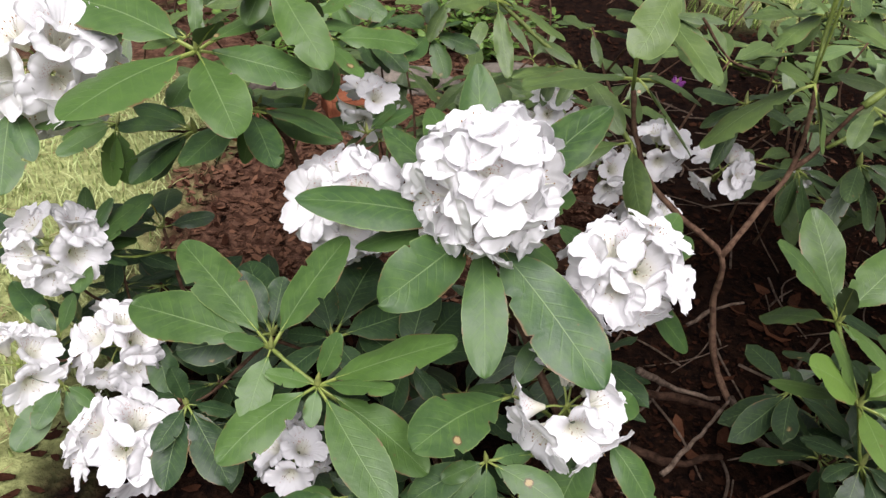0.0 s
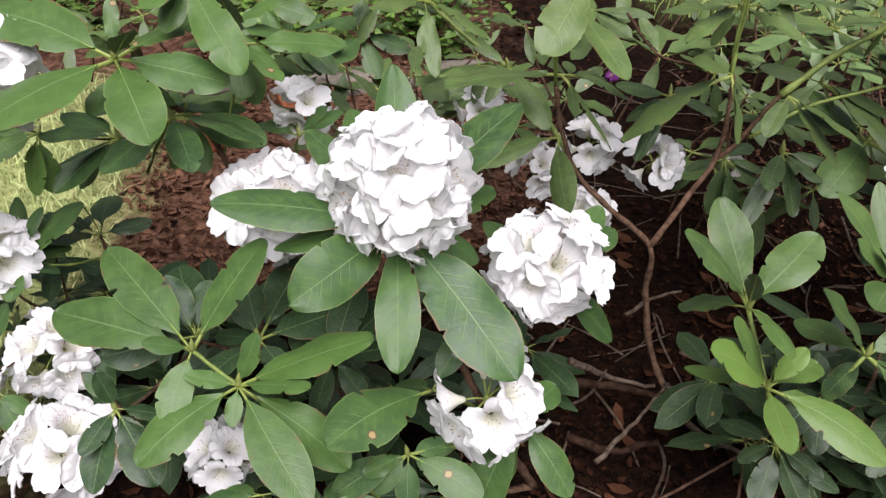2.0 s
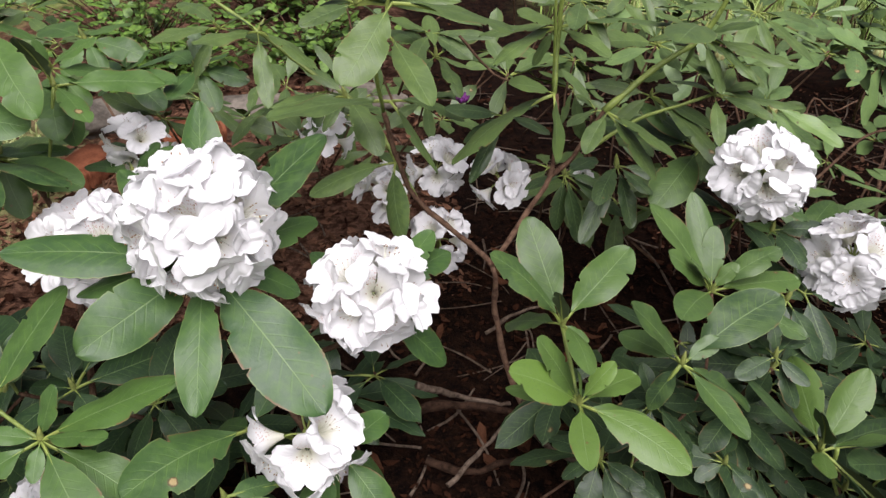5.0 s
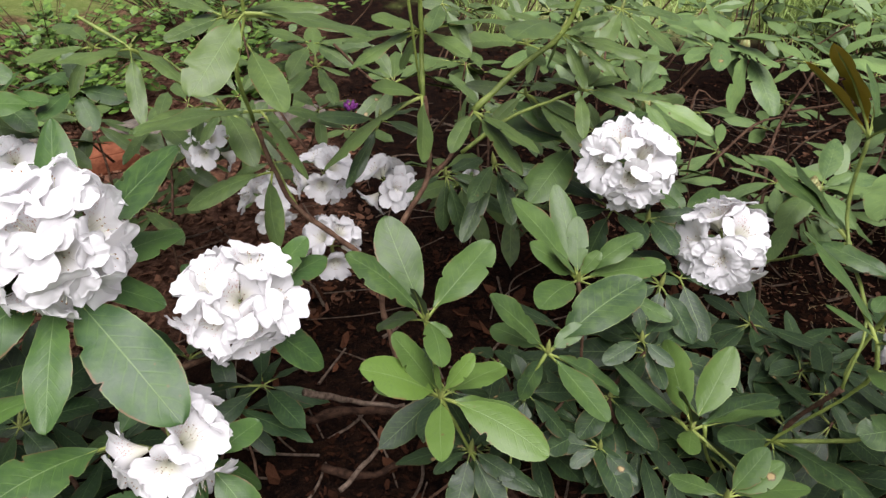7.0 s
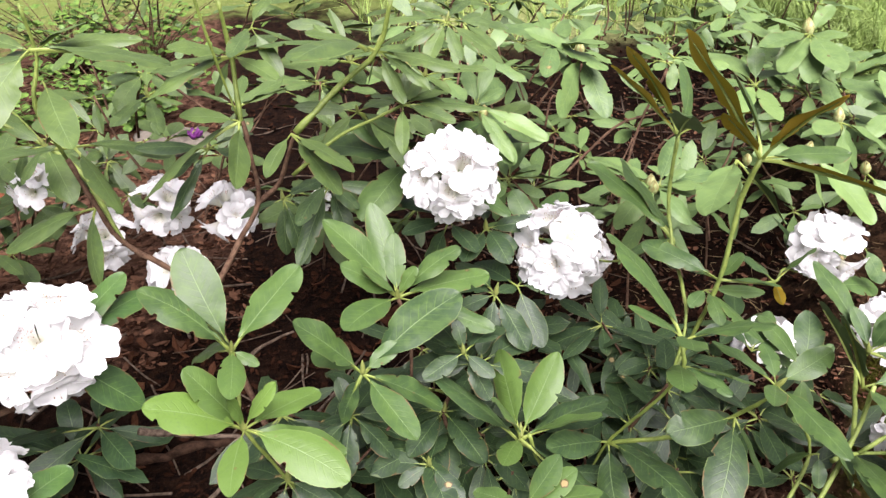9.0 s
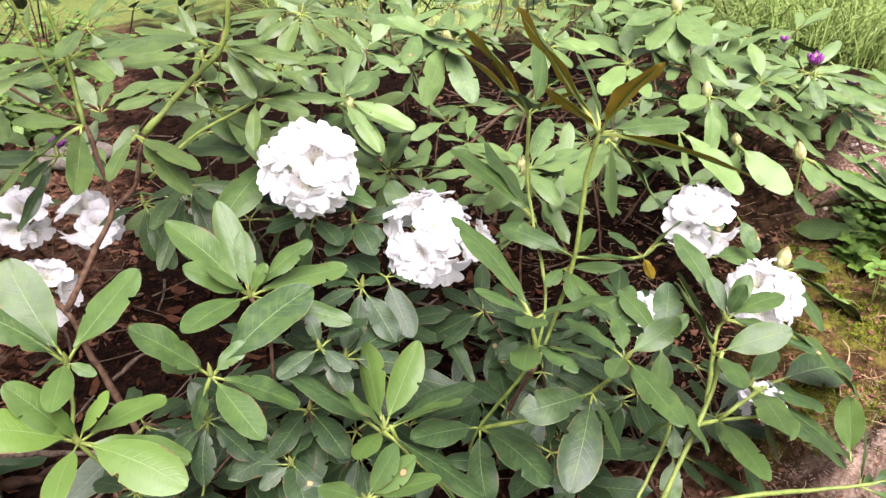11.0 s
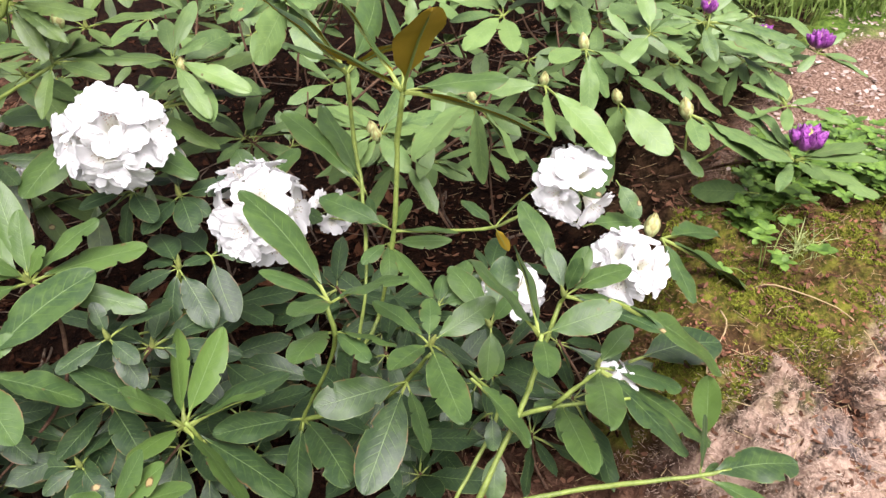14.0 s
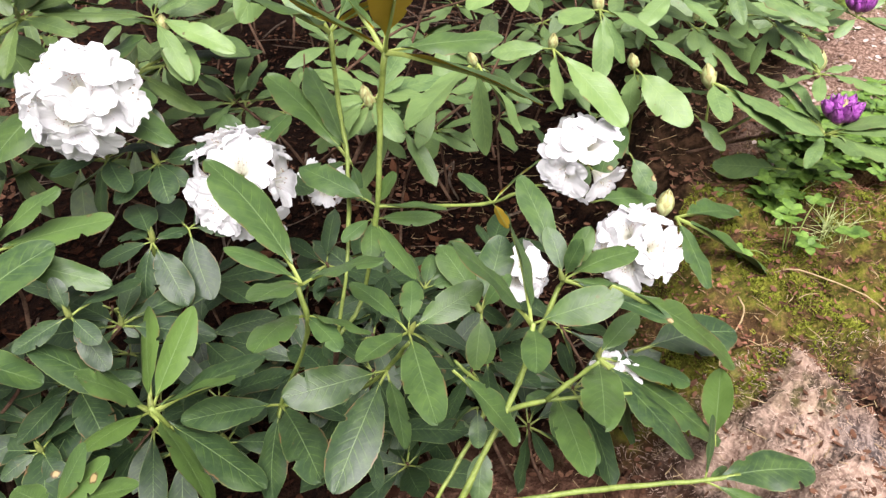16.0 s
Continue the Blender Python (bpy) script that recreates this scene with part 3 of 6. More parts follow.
    rot_shade = n.math("SUBTRACT", 1.0, n.step(n.math("ADD", rot_shade, n.math("MULTIPLY", mid, 0.05)), 0.050, 0.085))
    grey = n.add("VectorMath", 1, props=(("operation", "DISTANCE"),), i0=n.add("CombineXYZ", X=x, Y=n.math("MULTIPLY", y, 1.3)), i1=(1.195, 0.302, 0.0))
    grey = n.math("SUBTRACT", 1.0, n.step(n.math("ADD", grey, n.math("MULTIPLY", mid, 0.05)), 0.045, 0.085))
    bankc = n.mix(n.math("MULTIPLY", grey, 0.7), bankc, n.mix(n.step(fine, 0.4, 0.65), (0.06, 0.048, 0.045), (0.22, 0.18, 0.165)))
    bankc = n.mix(rot_shade, bankc, n.mix(n.step(fine, 0.4, 0.7), (0.016, 0.010, 0.008), (0.11, 0.055, 0.034)))
    # ground under the budded shrub, its shade painted in as dark brown
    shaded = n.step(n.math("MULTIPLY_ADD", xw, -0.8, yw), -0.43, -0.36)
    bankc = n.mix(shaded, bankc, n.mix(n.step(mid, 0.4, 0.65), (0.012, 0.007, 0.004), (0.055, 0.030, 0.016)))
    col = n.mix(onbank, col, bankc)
    foot = n.math("MULTIPLY", n.math("MULTIPLY", n.step(xw, 0.72, 0.88), n.math("SUBTRACT", 1.0, onbank)), n.math("SUBTRACT", 1.0, n.step(yw, 0.36, 0.46)))
    col = n.mix(n.math("MULTIPLY", foot, 0.8), col, rust)
    away = n.add("VectorMath", 1, props=(("operation", "DISTANCE"),), i0=n.add("CombineXYZ", X=x, Y=y), i1=(0.5, 0.75, 0.0))
    sward = n.mix(n.noise(geo, 1.3, 5.0, 0.65), (0.050, 0.085, 0.020), (0.17, 0.20, 0.055))
    sward = n.mix(n.math("MULTIPLY", n.step(mid, 0.45, 0.7), 0.5), sward, (0.20, 0.21, 0.085))
    col = n.mix(n.step(n.math("ADD", away, n.math("MULTIPLY", wob, 3.0)), 1.75, 2.15), col, sward)
    h = n.math("MULTIPLY_ADD", mid, 1.0, n.math("MULTIPLY", fine, 0.5))
    nor = n.bump(h, 1.0, 0.008)
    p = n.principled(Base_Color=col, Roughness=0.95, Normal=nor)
    p.node.inputs["Specular IOR Level"].default_value = 0.05
    return n.finish(p)


def ground():
    def axis(lo, hi, fine_lo, fine_hi, stepf, finest):
        a = list(np.arange(fine_lo, finest[0], stepf)) + list(np.arange(finest[0], finest[1], 0.007)) + list(np.arange(finest[1], fine_hi, stepf))
        return [lo, lo * 0.4 + fine_lo * 0.6, fine_lo - 1.0] + a + [fine_hi + 1.0, hi * 0.3 + fine_hi * 0.7, hi]
    xs, ys = axis(-60, 60, -1.4, 3.2, 0.03, (0.92, 1.6)), axis(-60, 60, -0.6, 3.2, 0.03, (0.08, 0.8))
    verts = [(x, y, ground_z(x, y)) for y in ys for x in xs]
    w = len(xs)
    faces = [(j * w + i, j * w + i + 1, (j + 1) * w + i + 1, (j + 1) * w + i) for j in range(len(ys) - 1) for i in range(w - 1)]
    thing("ground", (0, 0, 0), "dark mulch soil with painted shade, running into lawn and a mossy bank", "ground", kind="structure",
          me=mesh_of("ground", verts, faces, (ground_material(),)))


ground()
# litter tones lowered like the soil, to hold the shade under the shrubs
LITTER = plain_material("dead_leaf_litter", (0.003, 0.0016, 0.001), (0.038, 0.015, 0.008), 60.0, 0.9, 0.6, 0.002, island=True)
CHIP = plain_material("reddish_bark_chips", (0.018, 0.008, 0.005), (0.20, 0.100, 0.060), 60.0, 0.85, 0.6, 0.002, island=True)
NEEDLE = plain_material("dry_straw", (0.16, 0.105, 0.05), (0.42, 0.32, 0.18), 60.0, 0.8, 0.3, 0.001, island=True)
GRASS = plain_material("grass_blades", (0.11, 0.19, 0.03), (0.27, 0.36, 0.09), 20.0, 0.6, 0.2, 0.001, island=True)
FIBRE = plain_material("pale_fibres", (0.20, 0.13, 0.095), (0.58, 0.45, 0.36), 60.0, 0.85, 0.3, 0.001, island=True)
LAWN = plain_material("dry_lawn_blades", (0.19, 0.26, 0.07), (0.46, 0.50, 0.22), 20.0, 0.6, 0.2, 0.001, island=True)
MOSS = plain_material("moss_tufts", (0.060, 0.070, 0.010), (0.24, 0.26, 0.035), 60.0, 0.9, 0.3, 0.001, island=True)
PEBBLE = plain_material("pale_gravel", (0.15, 0.095, 0.075), (0.55, 0.45, 0.40), 60.0, 0.8, 0.5, 0.001, island=True)
STONE = plain_material("weathered_stone", (0.07, 0.06, 0.05), (0.19, 0.165, 0.135), 24.0, 0.9, 0.8, 0.004)
BRICK = plain_material("red_brick", (0.12, 0.040, 0.020), (0.22, 0.080, 0.042), 40.0, 0.9, 0.7, 0.003)
SHRUB_GREEN = plain_material("small_bright_leaves", (0.030, 0.072, 0.010), (0.130, 0.230, 0.032), 60.0, 0.5, 0.3, 0.001)


def scatter(name, label, category, mat_, pieces):
    """One object of uncounted small pieces, given as (verts, faces) lists."""
    verts, faces = [], []
    for v, f in pieces:
        o = len(verts)
        verts += v
        faces += [tuple(q + o for q in g) for g in f]
    thing(name, (0, 0, 0), label, category, kind="stuff", me=mesh_of(name, verts, faces, (mat_,), smooth=False))


def flake(rng, x, y, z, size, slim, curl=0.3):
    """A curled flake of leaf or bark lying on the ground, six-sided and a little thick."""
    a, tilt = rng.uniform(0, 6.28), rng.gauss(0, 0.35)
    m = Matrix.Translation((x, y, z)) @ Matrix.Rotation(a, 4, "Z") @ Matrix.Rotation(tilt, 4, "X") @ Matrix.Rotation(rng.gauss(0, 0.3), 4, "Y")
    top, bot = [], []
    for k in range(6):
        b = 1.047 * k + rng.uniform(-0.25, 0.25)
        px, py = size * math.cos(b) * rng.uniform(0.8, 1.1), size * slim * math.sin(b) * rng.uniform(0.8, 1.1)
        h = curl * px * px / size
        top.append(tuple(m @ Vector((px, py, h + size * 0.06))))
        bot.append(tuple(m @ Vector((px, py, h - size * 0.02))))
    top.append(tuple(m @ Vector((0, 0, size * 0.05))))
    f = [(12, k, (k + 1) % 6) for k in range(6)] + [(k, k + 6, (k + 1) % 6 + 6, (k + 1) % 6) for k in range(6)]
    return top[:6] + bot + [top[6]], f


def blade(rng, x, y, z, high, wide, lean):
    """A bent grass blade with a keel."""
    a = rng.uniform(0, 6.28)
    dx, dy = math.cos(a), math.sin(a)
    v, f = [], []
    for i in range(4):
        t = i / 3
        w = wide * (1 - t) ** 0.7 + 0.0002
        o = lean * high * t * t
        zz = z + high * (t - 0.25 * lean * t * t)
        v += [(x + dx * o - dy * w, y + dy * o + dx * w, zz), (x + dx * o + dx * w * 0.5, y + dy * o + dy * w * 0.5, zz - w * 0.4), (x + dx * o + dy * w, y + dy * o - dx * w, zz)]
    for i in range(3):
        k = i * 3
        f += [(k, k + 1, k + 4, k + 3), (k + 1, k + 2, k + 5, k + 4)]
    return v, f


def twig_piece(rng, x, y, z, ln, r):
    a, e = rng.uniform(0, 6.28), rng.gauss(0, 0.12)
    d = Vector((math.cos(a) * math.cos(e), math.sin(a) * math.cos(e), math.sin(e))) * ln
    c = Vector((x, y, z + r))
    b = Vector((rng.gauss(0, 0.06), rng.gauss(0, 0.06), 0)) * ln
    v, f = tube([c - d / 2, c + b, c + d / 2], [r, r * 0.9, r * 0.6], 5)
    return [tuple(p) for p in v], f


def many(count, seed, box, make, keep=lambda x, y: True):
    rng = random.Random(seed)
    out = []
    while len(out) < count:
        x, y = rng.uniform(box[0], box[1]), rng.uniform(box[2], box[3])
        if keep(x, y):
            out.append(make(rng, x, y, ground_z(x, y)))
    return out


def wobbly(x, y):
    return 0.12 * noise.noise((x * 4, y * 4, 5.0))


def on_lawn(x, y):
    return (x + wobbly(x, y) < -0.44 and y < 1.4) or (y + wobbly(x, y) > 2.3 and x > 0.9)


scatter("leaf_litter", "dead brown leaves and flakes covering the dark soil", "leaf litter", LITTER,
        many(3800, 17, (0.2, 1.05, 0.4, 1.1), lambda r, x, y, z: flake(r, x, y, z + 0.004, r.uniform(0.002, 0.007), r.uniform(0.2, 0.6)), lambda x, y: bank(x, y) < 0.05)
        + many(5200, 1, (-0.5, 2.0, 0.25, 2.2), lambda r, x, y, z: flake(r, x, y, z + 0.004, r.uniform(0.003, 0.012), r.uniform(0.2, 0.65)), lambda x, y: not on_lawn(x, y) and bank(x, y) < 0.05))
DRY_LEAF = plain_material("dry_brown_leaves", (0.020, 0.008, 0.004), (0.100, 0.042, 0.022), 60.0, 0.8, 0.6, 0.002, island=True)
scatter("dry_leaves", "curled reddish brown dead leaves on the dark soil", "dead leaves", DRY_LEAF,
        many(110, 23, (0.12, 0.95, 0.40, 0.95), lambda r, x, y, z: flake(r, x, y, z + 0.006, r.uniform(0.010, 0.024), r.uniform(0.3, 0.5), r.uniform(0.2, 0.7)), lambda x, y: bank(x, y) < 0.03))
scatter("bark_chips", "reddish brown bark chips beside the shrub", "bark mulch", CHIP,
        many(7000, 2, (-0.5, 0.32, 0.76, 1.7), lambda r, x, y, z: flake(r, x, y, z + 0.003, 0.002 + 0.011 * r.random() ** 2.2, r.uniform(0.15, 0.6), 0.1), lambda x, y: not on_lawn(x, y) and y > 0.70 + 0.5 * max(0, x))
        + many(3600, 12, (0.65, 1.7, 0.50, 1.7), lambda r, x, y, z: flake(r, x, y, z + 0.005, 0.002 + 0.007 * r.random() ** 2, r.uniform(0.2, 0.6), 0.2), lambda x, y: y - 0.8 * x > -0.45)
        + many(3600, 3, (0.75, 1.6, 0.1, 0.66), lambda r, x, y, z: flake(r, x, y, z + 0.003, r.uniform(0.0015, 0.0065), r.uniform(0.2, 0.6), 0.1)))
scatter("fallen_twigs", "thin dry twigs lying under the shrubs", "twigs", DEAD,
        many(260, 4, (0.0, 1.6, 0.4, 1.7), lambda r, x, y, z: twig_piece(r, x, y, z + 0.006, r.uniform(0.04, 0.16), r.uniform(0.0008, 0.0024)), lambda x, y: bank(x, y) < 0.06))
scatter("dry_straw", "pale dry needles and straw scattered on the bank", "straw", NEEDLE,
        many(1500, 5, (0.85, 1.7, 0.12, 1.0), lambda r, x, y, z: twig_piece(r, x, y, z + 0.002, r.uniform(0.006, 0.032), r.uniform(0.0002, 0.0005)))

        + many(250, 6, (-1.1, -0.4, 0.3, 1.5), lambda r, x, y, z: twig_piece(r, x, y, z + 0.006, r.uniform(0.02, 0.06), 0.0006)))
scatter("dry_fibres", "pale pinkish fibres and root hairs over dry sandy soil", "fibres", FIBRE,
        many(7000, 15, (1.0, 1.5, 0.12, 0.34), lambda r, x, y, z: twig_piece(r, x, y, z + 0.0005, r.uniform(0.003, 0.011), r.uniform(0.0001, 0.00026)),
             lambda x, y: (x - 1.235) ** 2 + (y - 0.292) ** 2 > 0.0014))
SCALES = plain_material("reddish_bud_scales", (0.06, 0.020, 0.012), (0.30, 0.14, 0.085), 60.0, 0.8, 0.4, 0.001, island=True)
scatter("bud_scales", "small reddish brown bud scales fallen on the moss", "bud scales", SCALES,
        many(1500, 19, (1.06, 1.5, 0.30, 0.56), lambda r, x, y, z: flake(r, x, y, z + 0.004, 0.0008 + 0.0032 * r.random() ** 2.5, r.uniform(0.15, 0.7), 0.4), lambda x, y: bank(x, y) > 0.03 and noise.noise((x * 13, y * 13, 7.0)) > -0.05))
scatter("grass_tuft", "small tuft of thin pale green grass on the moss", "grass", LAWN,
        many(46, 16, (1.315, 1.345, 0.455, 0.485), lambda r, x, y, z: blade(r, x, y, z, r.uniform(0.015, 0.045), r.uniform(0.0004, 0.0008), r.uniform(0.5, 1.6))))
scatter("lawn_grass", "short green and straw-coloured lawn grass", "grass", LAWN,
        many(7500, 7, (-1.25, -0.30, 0.15, 1.9), lambda r, x, y, z: blade(r, x, y, z, r.uniform(0.012, 0.04), r.uniform(0.0008, 0.002), r.uniform(0.3, 1.2)), on_lawn))
scatter("tall_grass", "tall fresh green grass behind the shrubs", "grass", GRASS,
        many(7500, 14, (1.7, 3.0, 1.02, 2.2), lambda r, x, y, z: blade(r, x, y, z, 0.04 + 0.2 * r.random() ** 1.6, r.uniform(0.0010, 0.0026), r.uniform(0.2, 1.7)), lambda x, y: y + wobbly(x, y) > 1.06 + 0.5 * abs(x - 2.1))
        + many(5000, 8, (0.7, 4.2, 1.1, 3.4), lambda r, x, y, z: blade(r, x, y, z, 0.06 + 0.26 * r.random() ** 1.6, r.uniform(0.0012, 0.003), r.uniform(0.2, 1.7)),
             lambda x, y: y + wobbly(x, y) > (1.06 + 0.5 * abs(x - 2.1) if x > 1.6 else 2.1) and x > 0.7))
scatter("moss", "green-gold moss cushions on the bank", "moss", MOSS,
        many(22000, 9, (1.05, 1.62, 0.295, 0.70), lambda r, x, y, z: blade(r, x, y, z - 0.001, r.uniform(0.002, 0.0055), r.uniform(0.0006, 0.0012), r.uniform(0.3, 1.2)),
             lambda x, y: noise.noise((x * 15, y * 15, 2.0)) + 0.6 * noise.noise((x * 45, y * 45, 2.0)) > 0.02 and x < 1.32 + 1.05 * (y - 0.32) and bank(x, y) > 0.06 and y - 0.8 * x < -0.38))
scatter("gravel", "pale pinkish gravel on the bank", "gravel", PEBBLE,
        many(2600, 10, (1.3, 2.5, 0.5, 1.5), lambda r, x, y, z: flake(r, x, y, z + 0.004, r.uniform(0.002, 0.0065), r.uniform(0.5, 1.0), 0.05), lambda x, y: y > 0.60 + wobbly(x, y) and bank(x, y) > 0.06 and y - 0.8 * x < -0.42))


def rock(name, place, size, mat_, label, seed, turn=0.0, block=False):
    """A weathered stone, or a chipped block, sunk a little into the ground."""
    bm = bmesh.new()
    if block:
        bmesh.ops.create_cube(bm, size=1)
        bmesh.ops.bevel(bm, geom=bm.edges[:], offset=0.06, segments=2, affect="EDGES")
        bmesh.ops.subdivide_edges(bm, edges=bm.edges[:], cuts=2, use_grid_fill=True)
    else:
        bmesh.ops.create_icosphere(bm, subdivisions=4, radius=0.5)
    for v in bm.verts:
        p = v.co * 2.2 + Vector((seed * 7.1, 0, 0))
        v.co *= 1 + (0.05 if block else 0.30) * noise.noise(p) + 0.04 * noise.noise(p * 4)
        v.co = Vector((v.co.x * size[0], v.co.y * size[1], v.co.z * size[2]))
    me = bpy.data.meshes.new(name)
    bm.to_mesh(me)
    bm.free()
    me.materials.append(mat_)
    me.polygons.foreach_set("use_smooth", [True] * len(me.polygons))
    x, y = place
    thing(name, (x, y, 0), label, "brick" if block else "stone", me=me, m=pose(x, y, ground_z(x, y) + size[2] * 0.33, 0, 0, turn))


rock("flat_stone", (-0.10, 1.52), (0.24, 0.10, 0.06), STONE, "flat pale grey stone lying on the mulch", 1, 12)
rock("flat_stone", (0.16, 1.55), (0.20, 0.10, 0.06), STONE, "flat pale grey stone lying on the mulch", 2, -20)
rock("flat_stone", (-0.42, 1.42), (0.16, 0.12, 0.08), STONE, "rounded tan stone lying on the mulch", 3, 40)
rock("brick_piece", (-0.20, 1.36), (0.12, 0.07, 0.05), BRICK, "broken red brick lying on the mulch", 4, 25, True)
rock("brick_piece", (-0.36, 1.22), (0.10, 0.07, 0.05), BRICK, "broken red brick lying on the mulch", 5, 70, True)


def dead_branch(r, points, skin=None):
    n = len(points)
    pts = [(x, y, max(z, ground_z(x, y) + r)) for x, y, z in points]
    v, f = tube(pts, [r * (1 - 0.4 * i / (n - 1)) for i in range(n)], 7, r * 0.25, n + int(r * 9999))
    thing("dead_branch", pts[0], "dry grey-brown dead branch lying on the soil" if skin is None else "thick dark brown branch lying on the soil", "branch", "dead branches under the shrub",
          me=mesh_of("dead_branch", [Vector(p) - Vector(pts[0]) for p in v], f, (skin or DEAD,)))


def dry_stalk(points, r=0.0009):
    pts = [(x, y, ground_z(x, y) + 0.006 + 0.5 * r) for x, y in points]
    v, f = tube(pts, [r * (1 - 0.4 * i / (len(pts) - 1)) for i in range(len(pts))], 6, r * 0.3, 3)
    thing("dry_stalk", pts[0], "thin pale dry grass stalk lying on the moss", "stalk", "dry stalks on the bank",
          me=mesh_of("dry_stalk", [Vector(p) - Vector(pts[0]) for p in v], f, (NEEDLE,)))


dry_stalk([(1.223, 0.431), (1.241, 0.412), (1.296, 0.371), (1.313, 0.336), (1.316, 0.294)])
dry_stalk([(1.176, 0.417), (1.168, 0.395), (1.140, 0.373)], 0.0012)
dry_stalk([(1.09, 0.375), (1.105, 0.350), (1.10, 0.335)], 0.0011)


# ---- the small-leaved ground plant on the bank ----
def sprig_plant(x0, y0, count, seed):
    rng = random.Random(seed)
    z0 = ground_z(x0, y0)
    plant = thing("ground_plant", (x0, y0, z0), "low bright green plant with small round leaflets on moss", "plant", "small plants on the bank")
    v, f, uv, sl = [], [], [], []
    for i in range(7):
        for j in range(5):
            s, q = i / 6, j / 2 - 1
            w = 0.32 * math.sin(math.pi * (0.04 + 0.93 * s)) ** 0.8
            v.append((s, w * q, 0.06 * math.sin(math.pi * s) - 0.12 * w * q * q + 0.05 * abs(q)))
    n1 = len(v)
    v += [(a, b, c - 0.02) for a, b, c in v]
    for i in range(6):
        for j in range(4):
            a = i * 5 + j
            f += [(a, a + 5, a + 6, a + 1), (a + n1, a + n1 + 1, a + n1 + 6, a + n1 + 5)]
    leaflet = mesh_of("leaflet", v, f, (SHRUB_GREEN,))
    stalks, sf = [], []
    for k in range(round(count * 0.75)):
        a, reach = rng.uniform(0, 6.28), rng.uniform(0.01, 0.065)
        top = Vector((reach * math.cos(a), reach * 0.8 * math.sin(a), rng.uniform(0.012, 0.052)))
        sv, sg = tube([(0.3 * top.x, 0.3 * top.y, -0.004), (top.x * 0.6, top.y * 0.6, top.z * 0.75), top], [0.0009, 0.0008, 0.0005], 4)
        o = len(stalks)
        stalks += sv
        sf += [tuple(q + o for q in g) for g in sg]
        b0 = rng.uniform(0, 6.28)
        for q in range(5):
            b = b0 + 1.257 * q + rng.uniform(-0.2, 0.2)
            ln = rng.uniform(0.011, 0.021)
            m = leaf_pose(top, Vector((math.cos(b), math.sin(b), rng.uniform(-0.1, 0.35))) * ln, 1.0, rng.gauss(0, 0.2))
            child("leaflet", leaflet, plant, HOME[plant] @ m)
    tagged(child("stalk_tuft", mesh_of("stalk_tuft", stalks, sf, (green,)), plant, HOME[plant]), kind="stuff")


for k, (x, y, n) in enumerate([(1.262, 0.457, 9), (1.31, 0.545, 26), (1.37, 0.57, 44), (1.40, 0.62, 40), (1.46, 0.60, 44), (1.46, 0.66, 36), (1.52, 0.62, 38), (1.50, 0.55, 34), (1.57, 0.66, 34), (1.55, 0.58, 30)]):
    sprig_plant(x, y, n, 40 + k)

def small_shrub(place, size, count, seed):
    """A low shrub of uncounted small bright leaves."""
    rng = random.Random(seed)
    x0, y0 = place
    z0 = ground_z(x0, y0)
    home = thing("small_shrub", (x0, y0, z0), "low shrub with small bright green leaves", "shrub", "small shrubs behind")
    v, f, sv, sf = [], [], [], []
    for _ in range(count):
        d = Vector((rng.gauss(0, 0.45), rng.gauss(0, 0.45), rng.uniform(0.1, 1.0)))
        tip = Vector((d.x * size[0], d.y * size[1], d.z * size[2]))
        a, b = tube([(0, 0, 0), tip * 0.55 + Vector((0, 0, 0.02)), tip], [0.002, 0.0015, 0.0008], 4)
        o = len(sv)
        sv += a
        sf += [tuple(q + o for q in g) for g in b]
        for k in range(9):
            c = tip * rng.uniform(0.55, 1.02)
            ang, ln = rng.uniform(0, 6.28), rng.uniform(0.016, 0.034)
            m = leaf_pose(c, Vector((math.cos(ang), math.sin(ang), rng.gauss(0.1, 0.3))) * ln, 0.6, rng.gauss(0, 0.3))
            o = len(v)
            lv, lf, _s, _u = LOW[k % 8]
            v += [tuple(m @ Vector(p)) for p in lv]
            f += [tuple(q + o for q in g) for g in lf]
    tagged(child("twig_tangle", mesh_of("twig_tangle", sv, sf, (bark,)), home, HOME[home]), kind="stuff")
    tagged(child("small_leaves", mesh_of("small_leaves", v, f, (SHRUB_GREEN,)), home, HOME[home]), kind="stuff")


small_shrub((-0.30, 1.62), (0.22, 0.14, 0.17), 90, 35)
small_shrub((0.02, 1.72), (0.22, 0.14, 0.17), 80, 36)
small_shrub((-0.40, 1.80), (0.30, 0.22, 0.24), 90, 31)
small_shrub((-0.85, 1.75), (0.30, 0.24, 0.22), 80, 32)
small_shrub((-0.15, 2.15), (0.30, 0.24, 0.24), 80, 34)
small_shrub((0.05, 2.15), (0.30, 0.22, 0.25), 50, 33)

# ---- the shrubs ----
front = Bush("rhododendron", (0.10, 0.50, 0.0), "white-flowering rhododendron with broad dark green leathery leaves", LEAF_FRONT, UNDER_GREEN, 11, 1.0)
mid = Bush("rhododendron", (0.70, 0.52, 0.0), "rhododendron with white flower heads and brown-felted young leaves", LEAF_MID, UNDER_GREEN, 12, 0.95)
back = Bush("rhododendron", (0.31, 0.60, 0.0), "open rhododendron with olive leaves on yellow-green stems", LEAF_BACK, UNDER_GREEN, 13, 0.70)
bud = Bush("rhododendron", (1.12, 0.85, 0.03), "budded rhododendron with light green leaves and purple buds", LEAF_BUD, UNDER_GREEN, 14, 0.86)

